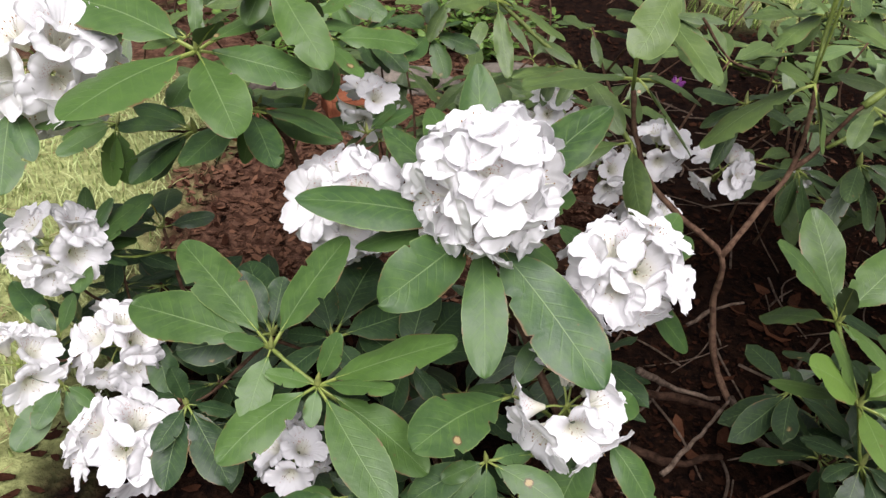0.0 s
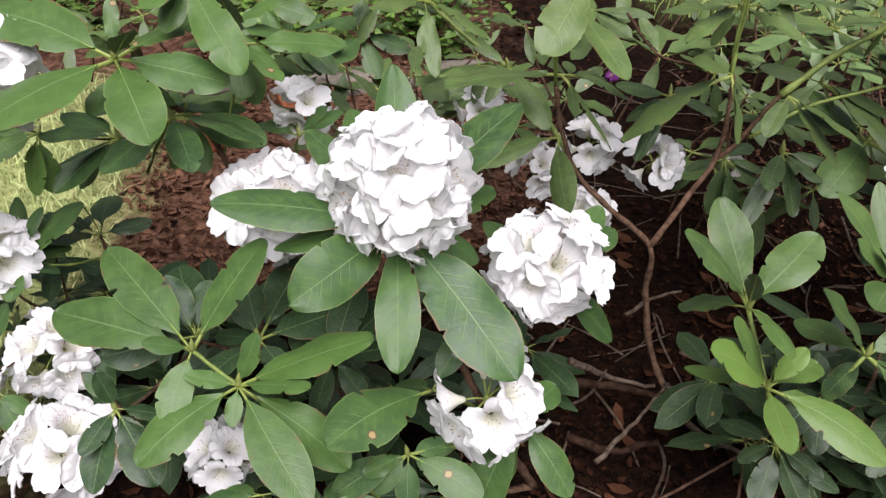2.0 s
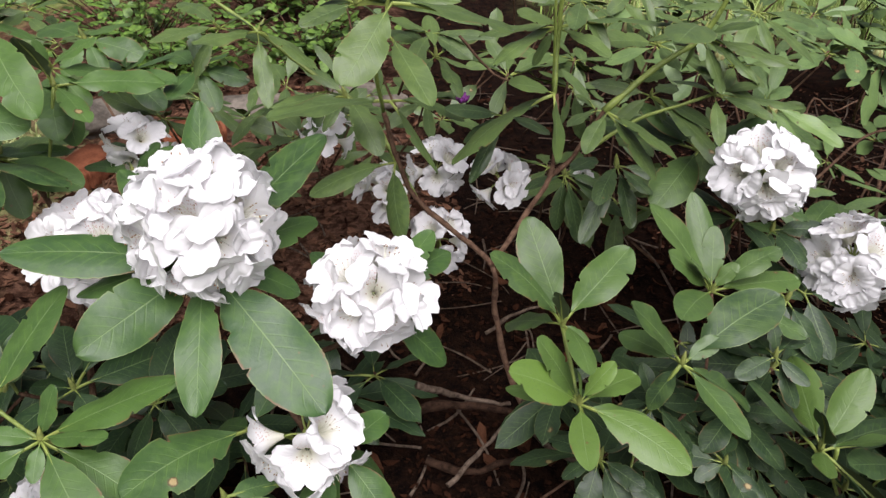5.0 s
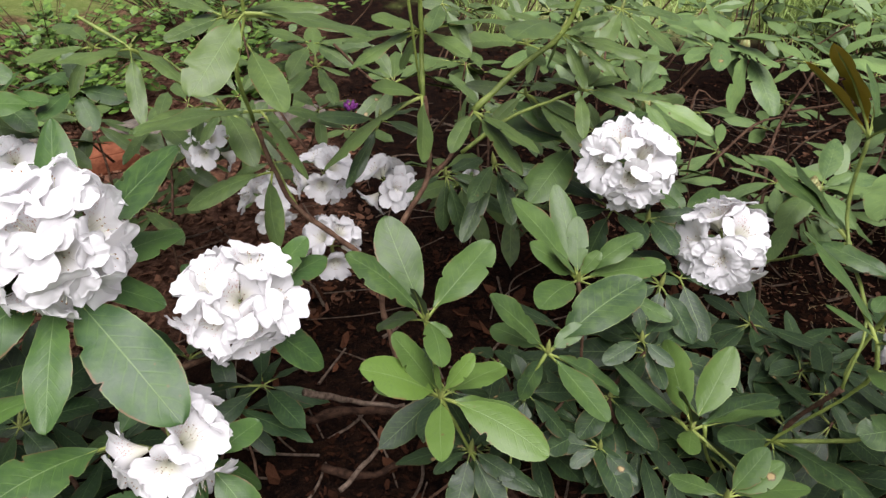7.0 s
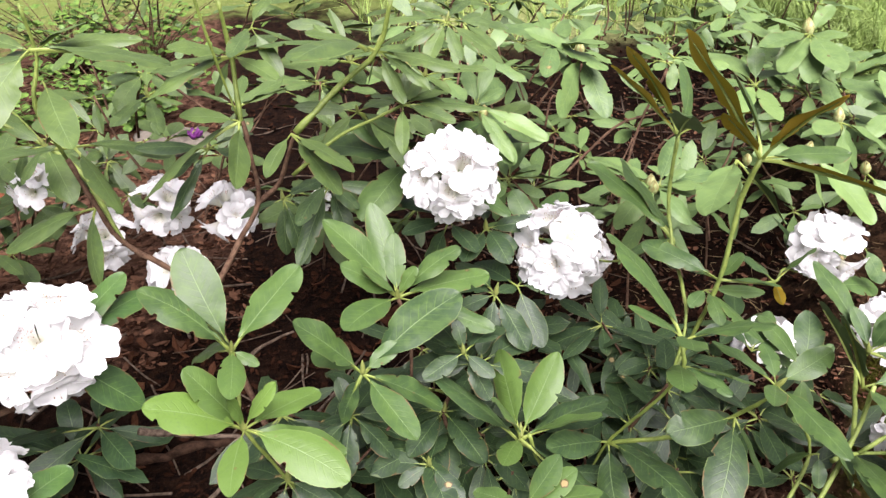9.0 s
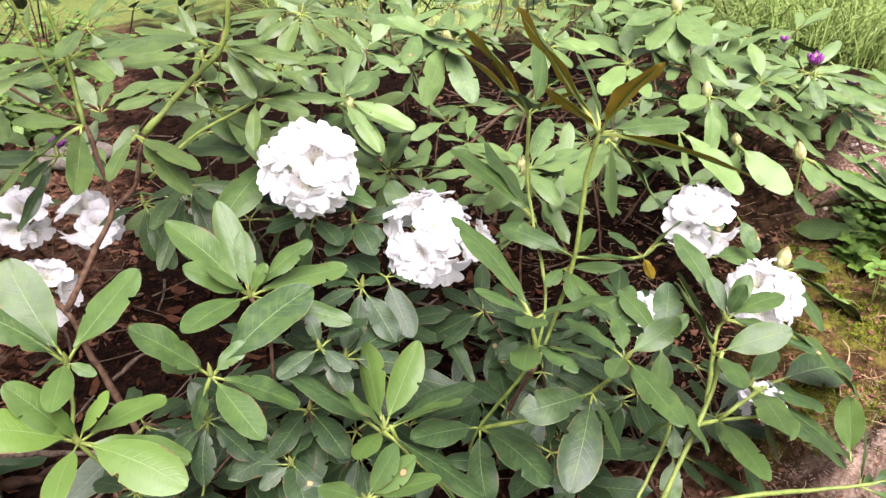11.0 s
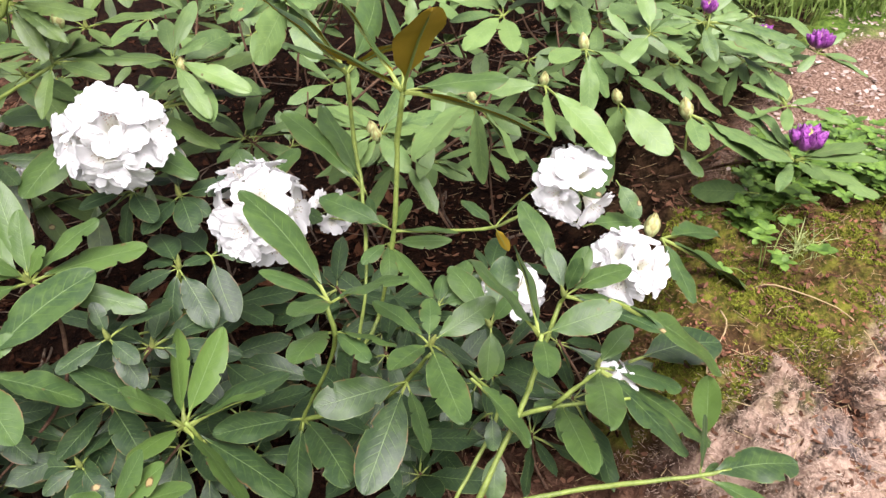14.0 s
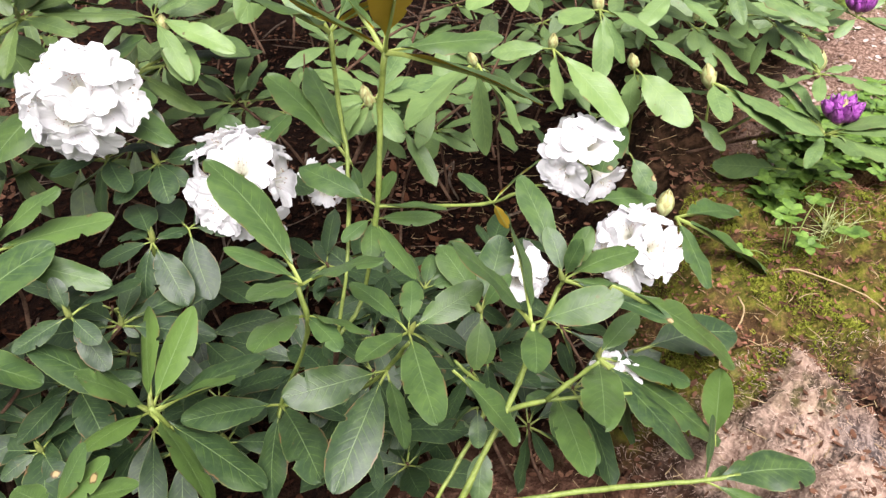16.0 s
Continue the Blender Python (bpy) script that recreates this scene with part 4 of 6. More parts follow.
# main branches
stem(back, 0.0045, bark, [(0.34, 0.565, 0.06), (0.324, 0.603, 0.09), (0.305, 0.622, 0.161), (0.294, 0.626, 0.228), (0.253, 0.667, 0.249), (0.208, 0.676, 0.288), (0.184, 0.696, 0.335), (0.171, 0.7, 0.382)])
stem(back, 0.003, green, [(0.171, 0.7, 0.382), (0.16, 0.686, 0.448), (0.172, 0.696, 0.492), (0.173, 0.687, 0.548)])
stem(back, 0.004, bark, [(0.294, 0.626, 0.228), (0.332, 0.657, 0.276), (0.361, 0.681, 0.316), (0.361, 0.686, 0.369), (0.357, 0.694, 0.41)])
stem(back, 0.0038, green, [(0.355, 0.694, 0.405), (0.355, 0.716, 0.476), (0.351, 0.705, 0.536)])
stem(back, 0.0035, bark, [(0.361, 0.681, 0.316), (0.388, 0.696, 0.331), (0.403, 0.692, 0.372), (0.412, 0.688, 0.394)])
stem(back, 0.0048, green, [(0.412, 0.688, 0.394), (0.465, 0.708, 0.435), (0.51, 0.708, 0.473), (0.526, 0.696, 0.53)])
stem(back, 0.0032, green, [(0.404, 0.706, 0.333), (0.46, 0.709, 0.374), (0.538, 0.698, 0.412)])
stem(back, 0.004, green, [(0.208, 0.676, 0.288), (0.166, 0.757, 0.334), (0.129, 0.782, 0.364), (0.082, 0.809, 0.385), (0.024, 0.832, 0.422), (-0.032, 0.845, 0.458)])
stem(back, 0.002, green, [(0.129, 0.782, 0.364), (0.076, 0.878, 0.369), (0.046, 0.896, 0.389)])
stem(back, 0.002, green, [(0.329, 0.667, 0.564), (0.341, 0.677, 0.486), (0.353, 0.697, 0.413)])
stem(back, 0.002, bark, [(0.262, 0.812, 0.43), (0.308, 0.808, 0.385), (0.342, 0.753, 0.394)])
stem(front, 0.005, bark, [(0.17, 0.437, 0.038), (0.11, 0.425, 0.155), (0.062, 0.46, 0.233), (0.029, 0.478, 0.295), (0.011, 0.496, 0.33)])
stem(front, 0.004, bark, [(0.062, 0.46, 0.233), (0.133, 0.522, 0.214), (0.16, 0.517, 0.265)])
stem(front, 0.003, green, [(0.11, 0.425, 0.155), (0.078, 0.422, 0.186), (0.05, 0.41, 0.211)])
stem(front, 0.003, green, [(0.106, 0.396, 0.158), (0.031, 0.363, 0.179)])
stem(front, 0.003, bark, [(0.11, 0.425, 0.155), (0.128, 0.39, 0.199)])
stem(front, 0.0032, green, [(0.011, 0.387, 0.072), (-0.069, 0.393, 0.172), (-0.118, 0.392, 0.224), (-0.15, 0.411, 0.233), (-0.16, 0.412, 0.244)])
stem(front, 0.004, bark, [(0.17, 0.437, 0.038), (0.068, 0.398, 0.063), (0.011, 0.387, 0.072)])
stem(front, 0.003, bark, [(0.014, 0.41, 0.039), (-0.041, 0.484, 0.119), (-0.119, 0.494, 0.15), (-0.177, 0.481, 0.187)])
stem(front, 0.004, bark, [(-0.119, 0.494, 0.15), (-0.152, 0.599, 0.211), (-0.185, 0.66, 0.292), (-0.222, 0.663, 0.34), (-0.259, 0.631, 0.382), (-0.262, 0.613, 0.418)])
stem(front, 0.0018, bark, [(-0.229, 0.689, 0.327), (-0.289, 0.66, 0.307), (-0.357, 0.627, 0.326), (-0.452, 0.619, 0.344)])
stem(front, 0.0025, bark, [(-0.155, 0.618, 0.228), (-0.141, 0.698, 0.26), (-0.112, 0.721, 0.291)])
stem(front, 0.0022, green, [(-0.177, 0.481, 0.187), (-0.31, 0.642, 0.154), (-0.346, 0.591, 0.185), (-0.385, 0.564, 0.205)])
stem(front, 0.0022, bark, [(-0.182, 0.502, 0.167), (-0.265, 0.469, 0.097), (-0.329, 0.562, 0.11), (-0.39, 0.484, 0.129), (-0.399, 0.504, 0.14)])
stem(front, 0.0022, bark, [(-0.265, 0.469, 0.097), (-0.321, 0.442, 0.057)])
stem(front, 0.0025, green, [(-0.162, 0.691, 0.409), (-0.185, 0.66, 0.292)])
stem(mid, 0.003, green, [(0.329, 0.453, 0.291), (0.332, 0.418, 0.271), (0.335, 0.389, 0.256), (0.364, 0.384, 0.188), (0.396, 0.36, 0.124)])
stem(mid, 0.0026, green, [(0.444, 0.434, 0.257), (0.433, 0.431, 0.234), (0.43, 0.44, 0.199), (0.414, 0.414, 0.139), (0.396, 0.36, 0.124)])
stem(mid, 0.0024, bark, [(0.49, 0.502, 0.289), (0.501, 0.497, 0.241), (0.486, 0.458, 0.184), (0.414, 0.414, 0.139)])
stem(mid, 0.0026, green, [(0.595, 0.383, 0.192), (0.612, 0.386, 0.141), (0.669, 0.394, 0.052)])
stem(mid, 0.0032, green, [(0.692, 0.402, 0.136), (0.743, 0.363, 0.174), (0.776, 0.349, 0.199), (0.799, 0.314, 0.266)])
stem(mid, 0.0028, green, [(0.729, 0.368, 0.295), (0.731, 0.361, 0.266), (0.721, 0.373, 0.221), (0.692, 0.402, 0.136), (0.675, 0.409, 0.065)])
stem(mid, 0.0035, green, [(0.813, 0.251, 0.147), (0.875, 0.29, 0.219), (0.892, 0.305, 0.264)])
stem(mid, 0.0032, green, [(0.875, 0.29, 0.219), (0.937, 0.367, 0.223), (0.945, 0.367, 0.242)])
stem(mid, 0.003, green, [(0.905, 0.303, 0.174), (0.932, 0.301, 0.196), (0.946, 0.296, 0.213)])
stem(mid, 0.003, green, [(0.861, 0.29, 0.19), (0.905, 0.303, 0.174), (0.976, 0.289, 0.172)])
stem(mid, 0.0032, green, [(0.776, 0.256, 0.134), (0.839, 0.241, 0.147), (0.893, 0.23, 0.153), (0.962, 0.226, 0.138), (1.003, 0.213, 0.143), (1.030, 0.208, 0.146)])
stem(mid, 0.0026, green, [(0.798, 0.268, 0.131), (0.856, 0.311, 0.179), (0.835, 0.325, 0.224)])
stem(mid, 0.003, green, [(0.801, 0.552, 0.412), (0.798, 0.543, 0.345), (0.796, 0.518, 0.303), (0.776, 0.436, 0.265), (0.754, 0.407, 0.2)])
stem(mid, 0.0036, green, [(0.827, 0.449, 0.431), (0.82, 0.454, 0.385), (0.806, 0.438, 0.304), (0.782, 0.437, 0.208), (0.754, 0.407, 0.2)])
stem(mid, 0.0026, green, [(0.806, 0.438, 0.304), (0.877, 0.488, 0.255), (0.929, 0.501, 0.238), (1.018, 0.585, 0.186), (1.074, 0.567, 0.162)])
stem(mid, 0.0024, green, [(0.796, 0.518, 0.303), (0.795, 0.651, 0.188), (0.703, 0.683, 0.22)])
stem(mid, 0.0035, bark, [(0.754, 0.407, 0.2), (0.743, 0.443, 0.107), (0.726, 0.434, 0.033)])
stem(mid, 0.003, bark, [(0.571, 0.479, 0.204), (0.526, 0.452, 0.171), (0.554, 0.429, 0.106)])
stem(mid, 0.0024, green, [(0.607, 0.546, 0.241), (0.596, 0.542, 0.173), (0.571, 0.479, 0.204)])
stem(bud, 0.0024, green, [(1.173, 0.673, 0.164), (1.166, 0.658, 0.231), (1.159, 0.645, 0.269)])
stem(bud, 0.0024, green, [(1.317, 0.627, 0.195), (1.245, 0.61, 0.192), (1.24, 0.617, 0.261)])
stem(bud, 0.0026, green, [(1.367, 0.862, 0.178), (1.316, 0.716, 0.316), (1.327, 0.721, 0.343)])
stem(bud, 0.0024, bark, [(1.255, 0.661, 0.137), (1.329, 0.602, 0.18), (1.356, 0.529, 0.214)])
stem(bud, 0.0022, bark, [(0.883, 0.736, 0.169), (1.012, 0.766, 0.232), (1.075, 0.828, 0.296)])
stem(bud, 0.003, bark, [(0.822, 0.702, 0.189), (0.953, 0.915, 0.235), (1.003, 0.938, 0.336)])
stem(bud, 0.0025, bark, [(0.816, 0.859, 0.215), (0.936, 0.946, 0.243), (0.997, 0.935, 0.262)])
stem(bud, 0.0022, bark, [(0.847, 0.873, 0.3), (0.797, 0.811, 0.37), (0.796, 0.802, 0.405)])

# leaf rosettes
whorl(front, (-0.262, 0.613, 0.418), [(-0.139, 0.043, 0.023, 0.44), (-0.068, -0.137, -0.010, 0.44), (0.061, -0.104, -0.030, 0.39), (0.107, -0.007, -0.014, 0.44), (0.063, 0.114, 0.012, 0.28), (-0.004, 0.026, 0.050, 0.25), (0.031, -0.033, 0.040, 0.44)], young=0.5)
whorl(front, (-0.267, 0.623, 0.396), [(0.049, 0.006, -0.030, 0.44), (-0.013, -0.047, -0.020, 0.44), (0.049, 0.036, -0.010, 0.44)], young=0.5)
whorl(front, (-0.273, 0.614, 0.334), [(-0.040, -0.076, 0.002, 0.27, 0.6), (-0.044, -0.066, -0.028, 0.37, -0.15), (-0.040, -0.025, -0.048, 0.37, -0.05), (-0.084, 0.002, -0.006, 0.33, 0.0), (-0.074, 0.042, 0.0, 0.36, 0.0)], young=0.1)
whorl(front, (-0.339, 0.657, 0.179), [(-0.037, 0.132, -0.034, 0.27, 0.0), (-0.025, -0.073, 0.036, 0.34, 0.0), (0.052, 0.029, 0.003, 0.36, 0.4), (-0.070, 0.020, 0.010, 0.34, 0.1)], age_shade=1)
whorl(front, (-0.339, 0.657, 0.179), [(-0.027, 0.015, 0.040, 0.44, -0.15)], brown=True)
stem(front, 0.0030, bark, [(-0.300, 0.640, 0.020), (-0.325, 0.650, 0.100), (-0.339, 0.657, 0.179)])
whorl(front, (-0.222, 0.625, 0.355), [(0.045, -0.093, -0.007, 0.31, 0.0), (0.100, -0.052, 0.004, 0.37, -0.45), (0.037, 0.124, -0.050, 0.27, 0.0), (-0.042, -0.085, -0.019, 0.37, -0.05), (-0.056, 0.056, -0.100, 0.27, -0.65), (-0.095, 0.040, -0.015, 0.34)], young=0.1)
whorl(front, (-0.33, 0.571, 0.357), [(-0.042, -0.022, -0.010, 0.44), (-0.035, -0.049, -0.010, 0.35), (-0.010, -0.015, -0.060, 0.44), (-0.075, -0.003, -0.010, 0.32), (0.006, -0.008, -0.060, 0.39)], young=0.5)
whorl(front, (-0.222, 0.663, 0.34), [(0.026, -0.036, -0.050, 0.44), (0.092, -0.038, -0.010, 0.44), (0.055, 0.040, -0.010, 0.39), (-0.014, 0.046, -0.010, 0.40), (-0.051, 0.068, -0.010, 0.36), (-0.015, -0.016, -0.060, 0.44)], young=0.5)
whorl(front, (-0.162, 0.691, 0.409), [(-0.010, -0.032, 0.060, 0.44), (0.014, -0.016, -0.060, 0.44), (-0.027, 0.068, -0.040, 0.44), (0.100, 0.036, -0.010, 0.35), (0.051, -0.064, -0.010, 0.31)], young=0.5)
whorl(front, (-0.428, 0.58, 0.364), [(0.016, -0.079, -0.050, 0.44), (-0.054, -0.020, -0.030, 0.44), (0.037, -0.051, -0.030, 0.33), (-0.074, 0.078, 0.028, 0.37)])
whorl(front, (-0.385, 0.564, 0.205), [(0.045, 0.037, 0.040, 0.44), (0.061, 0.046, 0.050, 0.44), (0.026, 0.027, -0.010, 0.44), (0.024, 0.034, 0.050, 0.29), (-0.019, 0.065, 0.040, 0.25), (0.033, 0.049, -0.010, 0.44), (0.013, -0.050, -0.010, 0.44), (0.042, -0.000, -0.010, 0.44)])
whorl(front, (-0.399, 0.504, 0.14), [(0.012, 0.026, 0.040, 0.44), (-0.025, 0.015, 0.030, 0.44), (-0.085, 0.078, 0.002, 0.25)])
whorl(front, (-0.382, 0.462, 0.12), [(-0.025, -0.061, -0.030, 0.44), (0.033, -0.008, -0.020, 0.44), (0.023, -0.021, -0.040, 0.44), (-0.045, -0.003, -0.010, 0.44), (-0.007, -0.049, -0.010, 0.44)])
whorl(front, (-0.313, 0.528, 0.143), [(0.026, -0.046, -0.050, 0.44), (0.035, -0.002, -0.010, 0.44), (-0.035, 0.063, -0.010, 0.38)])
whorl(front, (-0.24, 0.413, 0.163), [(-0.012, 0.006, 0.040, 0.44), (0.042, 0.003, -0.010, 0.44), (0.052, -0.061, -0.030, 0.44), (-0.016, -0.047, -0.010, 0.44), (0.030, -0.027, -0.030, 0.44), (-0.005, -0.065, -0.040, 0.44)], age_shade=1)
whorl(front, (-0.16, 0.412, 0.244), [(-0.102, 0.100, 0.028, 0.30), (-0.132, 0.040, 0.000, 0.37), (-0.009, -0.058, -0.030, 0.44), (0.055, 0.069, 0.073, 0.39), (-0.035, -0.015, 0.020, 0.44)], young=0.45)
whorl(front, (-0.118, 0.392, 0.224), [(0.017, 0.015, 0.048, 0.43), (-0.042, -0.005, 0.015, 0.38), (-0.067, -0.071, -0.020, 0.44), (0.114, 0.017, 0.050, 0.34), (0.073, -0.095, -0.030, 0.34), (-0.001, -0.029, -0.020, 0.44), (0.100, -0.043, -0.050, 0.35), (0.067, -0.026, 0.030, 0.27)], young=0.5)
whorl(front, (-0.168, 0.449, 0.225), [(-0.045, 0.104, -0.002, 0.37), (-0.000, 0.057, 0.020, 0.44), (-0.080, -0.022, -0.010, 0.44), (-0.040, 0.047, 0.030, 0.44), (0.030, 0.024, 0.030, 0.44)], age_shade=1)
whorl(front, (-0.114, 0.46, 0.214), [(0.029, 0.121, 0.007, 0.37), (0.079, 0.065, -0.010, 0.44), (-0.032, 0.037, 0.020, 0.44), (-0.045, 0.013, -0.010, 0.44), (-0.026, 0.064, 0.020, 0.44), (0.036, -0.043, -0.010, 0.44), (-0.045, -0.059, -0.010, 0.37)], age_shade=1)
whorl(front, (-0.044, 0.452, 0.2), [(-0.047, 0.044, -0.010, 0.44), (0.052, 0.076, 0.010, 0.44), (0.016, 0.082, 0.030, 0.44), (-0.011, -0.052, -0.020, 0.44), (0.034, -0.034, -0.020, 0.44), (-0.052, -0.003, -0.010, 0.44), (0.060, 0.032, -0.010, 0.44)], age_shade=1)
whorl(front, (0.01, 0.496, 0.33), [(-0.159, -0.017, 0.023, 0.33), (-0.108, -0.017, -0.024, 0.27), (-0.080, -0.103, -0.012, 0.39), (0.008, -0.127, -0.059, 0.27), (0.108, -0.116, -0.071, 0.36), (0.105, 0.065, 0.094, 0.35), (-0.013, 0.115, 0.102, 0.27), (-0.096, 0.111, 0.030, 0.25), (0.079, 0.019, -0.050, 0.39), (0.092, 0.082, -0.006, 0.37), (-0.053, 0.123, 0.049, 0.25)])
whorl(front, (0.16, 0.517, 0.265), [(0.072, -0.021, -0.063, 0.44), (0.079, 0.083, 0.003, 0.34), (-0.032, 0.035, -0.010, 0.44), (-0.064, 0.057, 0.020, 0.39), (0.061, 0.082, 0.030, 0.29)])
whorl(front, (0.05, 0.41, 0.211), [(-0.085, -0.087, 0.024, 0.43), (0.026, 0.044, 0.030, 0.44), (-0.034, 0.031, -0.030, 0.44)])
whorl(front, (0.128, 0.39, 0.199), [(0.047, -0.050, -0.040, 0.44), (0.040, 0.020, -0.060, 0.44), (0.042, 0.053, -0.010, 0.44), (-0.033, -0.047, -0.080, 0.41), (-0.019, -0.021, -0.070, 0.44)])
whorl(front, (0.031, 0.363, 0.179), [(-0.027, -0.021, -0.030, 0.44), (0.003, -0.028, -0.040, 0.44), (0.033, -0.021, -0.010, 0.44), (-0.038, -0.016, -0.010, 0.44), (-0.065, -0.027, -0.030, 0.42), (0.041, 0.021, -0.010, 0.44), (0.065, -0.035, -0.010, 0.43)])
whorl(front, (-0.09, 0.326, 0.165), [(-0.034, 0.009, -0.010, 0.44), (0.020, -0.013, -0.010, 0.44), (-0.054, -0.008, -0.010, 0.44), (0.046, 0.011, -0.010, 0.44)])
whorl(front, (-0.043, 0.327, 0.154), [(-0.031, 0.027, -0.010, 0.44), (0.028, 0.038, -0.010, 0.44), (0.016, -0.023, -0.010, 0.44), (0.058, 0.001, -0.010, 0.44)])
whorl(front, (-0.112, 0.721, 0.291), [(0.050, 0.007, 0.030, 0.44), (-0.006, -0.000, -0.030, 0.44), (-0.064, 0.035, -0.010, 0.44), (0.030, 0.018, 0.030, 0.44), (-0.045, 0.091, -0.008, 0.25)])
whorl(mid, (0.329, 0.453, 0.291), [(-0.033, 0.057, 0.079, 0.41), (-0.070, 0.021, 0.064, 0.41), (0.069, 0.053, 0.048, 0.44), (0.023, -0.014, -0.010, 0.44), (0.002, -0.082, 0.017, 0.29), (-0.039, 0.048, -0.040, 0.44), (-0.014, -0.017, 0.050, 0.35)], young=0.4)
whorl(mid, (0.335, 0.389, 0.256), [(-0.071, -0.016, 0.056, 0.44), (-0.041, 0.019, 0.060, 0.44), (0.031, 0.017, 0.032, 0.44), (0.082, -0.064, -0.015, 0.40), (-0.011, -0.076, 0.006, 0.33), (-0.056, 0.040, -0.020, 0.44), (0.084, -0.020, -0.030, 0.40), (0.067, 0.043, -0.010, 0.44), (-0.009, -0.004, 0.040, 0.44)], young=0.9)
whorl(mid, (0.364, 0.384, 0.188), [(-0.020, -0.039, -0.040, 0.44), (0.026, -0.043, -0.040, 0.44), (0.053, -0.034, -0.020, 0.37), (0.037, -0.028, -0.010, 0.44), (-0.036, -0.014, -0.010, 0.44), (-0.039, 0.033, -0.010, 0.44), (0.025, 0.042, -0.010, 0.44)], age_shade=1)
whorl(mid, (0.49, 0.502, 0.289), [(-0.064, 0.047, 0.071, 0.38), (-0.014, 0.066, 0.074, 0.29), (0.004, 0.038, 0.052, 0.37), (-0.054, 0.001, 0.046, 0.42), (-0.034, -0.006, 0.043, 0.44), (0.100, 0.017, 0.001, 0.40), (-0.060, -0.067, 0.021, 0.39), (0.068, 0.017, 0.039, 0.36), (0.092, -0.038, -0.029, 0.25), (0.021, 0.005, 0.030, 0.44)], young=0.45)
whorl(mid, (0.444, 0.434, 0.257), [(0.105, 0.047, 0.043, 0.44), (-0.058, 0.014, 0.061, 0.44), (0.036, -0.078, -0.016, 0.38), (0.073, -0.016, -0.045, 0.42), (-0.025, -0.009, -0.050, 0.41), (-0.042, 0.055, -0.010, 0.44), (0.037, 0.013, 0.020, 0.44)])
whorl(mid, (0.43, 0.44, 0.199), [(0.028, 0.049, -0.010, 0.44), (-0.032, 0.005, -0.010, 0.44), (0.051, 0.006, -0.010, 0.44), (-0.009, 0.025, 0.030, 0.44), (0.035, -0.035, -0.030, 0.44), (-0.050, -0.034, -0.030, 0.44), (-0.012, -0.043, -0.040, 0.44)], age_shade=1)
whorl(mid, (0.546, 0.45, 0.249), [(0.052, 0.043, -0.010, 0.44), (0.020, -0.031, -0.040, 0.44), (-0.045, -0.018, -0.010, 0.44), (0.023, -0.031, -0.010, 0.44), (-0.013, 0.021, -0.010, 0.44), (-0.006, 0.016, 0.030, 0.44), (-0.013, 0.067, -0.010, 0.44)], age_shade=1)
whorl(mid, (0.526, 0.461, 0.144), [(-0.058, -0.048, -0.010, 0.44), (-0.008, -0.074, -0.010, 0.44), (0.030, -0.056, -0.010, 0.44), (-0.020, 0.028, -0.010, 0.44), (0.047, 0.031, -0.010, 0.44), (-0.038, -0.091, -0.010, 0.36)], age_shade=1)
whorl(mid, (0.591, 0.395, 0.176), [(0.051, 0.046, 0.063, 0.39, -0.15), (0.004, 0.095, 0.034, 0.39, -0.90), (-0.035, -0.016, 0.072, 0.39, 0.00), (0.075, -0.019, 0.033, 0.36, -0.65), (-0.038, -0.059, 0.036, 0.30, 0.00), (0.043, -0.103, -0.006, 0.37, -1.10)], young=0.55)
whorl(mid, (0.591, 0.396, 0.171), [(-0.082, 0.043, 0.068, 0.37, 0.45), (0.099, 0.016, 0.018, 0.38, -0.40), (0.079, -0.071, -0.044, 0.39, -0.50)], age_shade=0.7)
whorl(mid, (0.693, 0.403, 0.137), [(-0.080, -0.023, 0.034, 0.39, -0.10), (-0.021, -0.084, -0.022, 0.39, 0.55), (0.023, -0.122, 0.041, 0.28, 0.00)], age_shade=0.8)
whorl(mid, (0.783, 0.338, 0.217), [(-0.082, -0.017, 0.016, 0.40, -0.45), (-0.060, -0.079, -0.027, 0.39, 0.00), (-0.002, -0.060, -0.024, 0.39, -0.85)], age_shade=0.5)
whorl(mid, (0.733, 0.372, 0.294), [(-0.050, 0.021, 0.031, 0.38, 0.30), (-0.051, 0.080, 0.073, 0.39, 0.45), (0.057, -0.041, 0.038, 0.38, -0.35), (-0.034, -0.063, 0.045, 0.33, 0.00)], young=0.3)
whorl(mid, (0.730, 0.366, 0.268), [(-0.038, -0.067, 0.037, 0.32, 0.00), (0.041, -0.054, 0.016, 0.28, -0.65), (0.019, -0.056, 0.010, 0.28, 0.00)])
whorl(mid, (0.800, 0.320, 0.271), [(-0.044, -0.050, 0.032, 0.28, 0.00), (-0.006, -0.100, 0.015, 0.28, 0.00), (0.062, 0.013, 0.018, 0.39, 0.30), (0.015, 0.046, 0.007, 0.39, 0.00), (-0.030, 0.060, 0.007, 0.38, 0.40), (0.036, 0.012, -0.059, 0.29, 0.00)], young=0.25)
whorl(mid, (0.897, 0.318, 0.250), [(-0.065, -0.010, 0.103, 0.28, 0.00), (0.018, 0.099, 0.023, 0.31, 1.10), (0.067, -0.016, 0.023, 0.42, 0.45), (-0.026, -0.070, 0.025, 0.29, 0.00)], young=0.2)
whorl(mid, (0.969, 0.338, 0.169), [(0.054, 0.032, 0.009, 0.38, -0.10), (-0.050, -0.107, 0.049, 0.28, 0.00), (0.081, -0.027, -0.033, 0.39, -0.25), (0.093, -0.070, -0.071, 0.39, -0.40), (0.023, -0.043, -0.077, 0.38, -0.50), (0.032, -0.108, -0.019, 0.37, -0.50)])
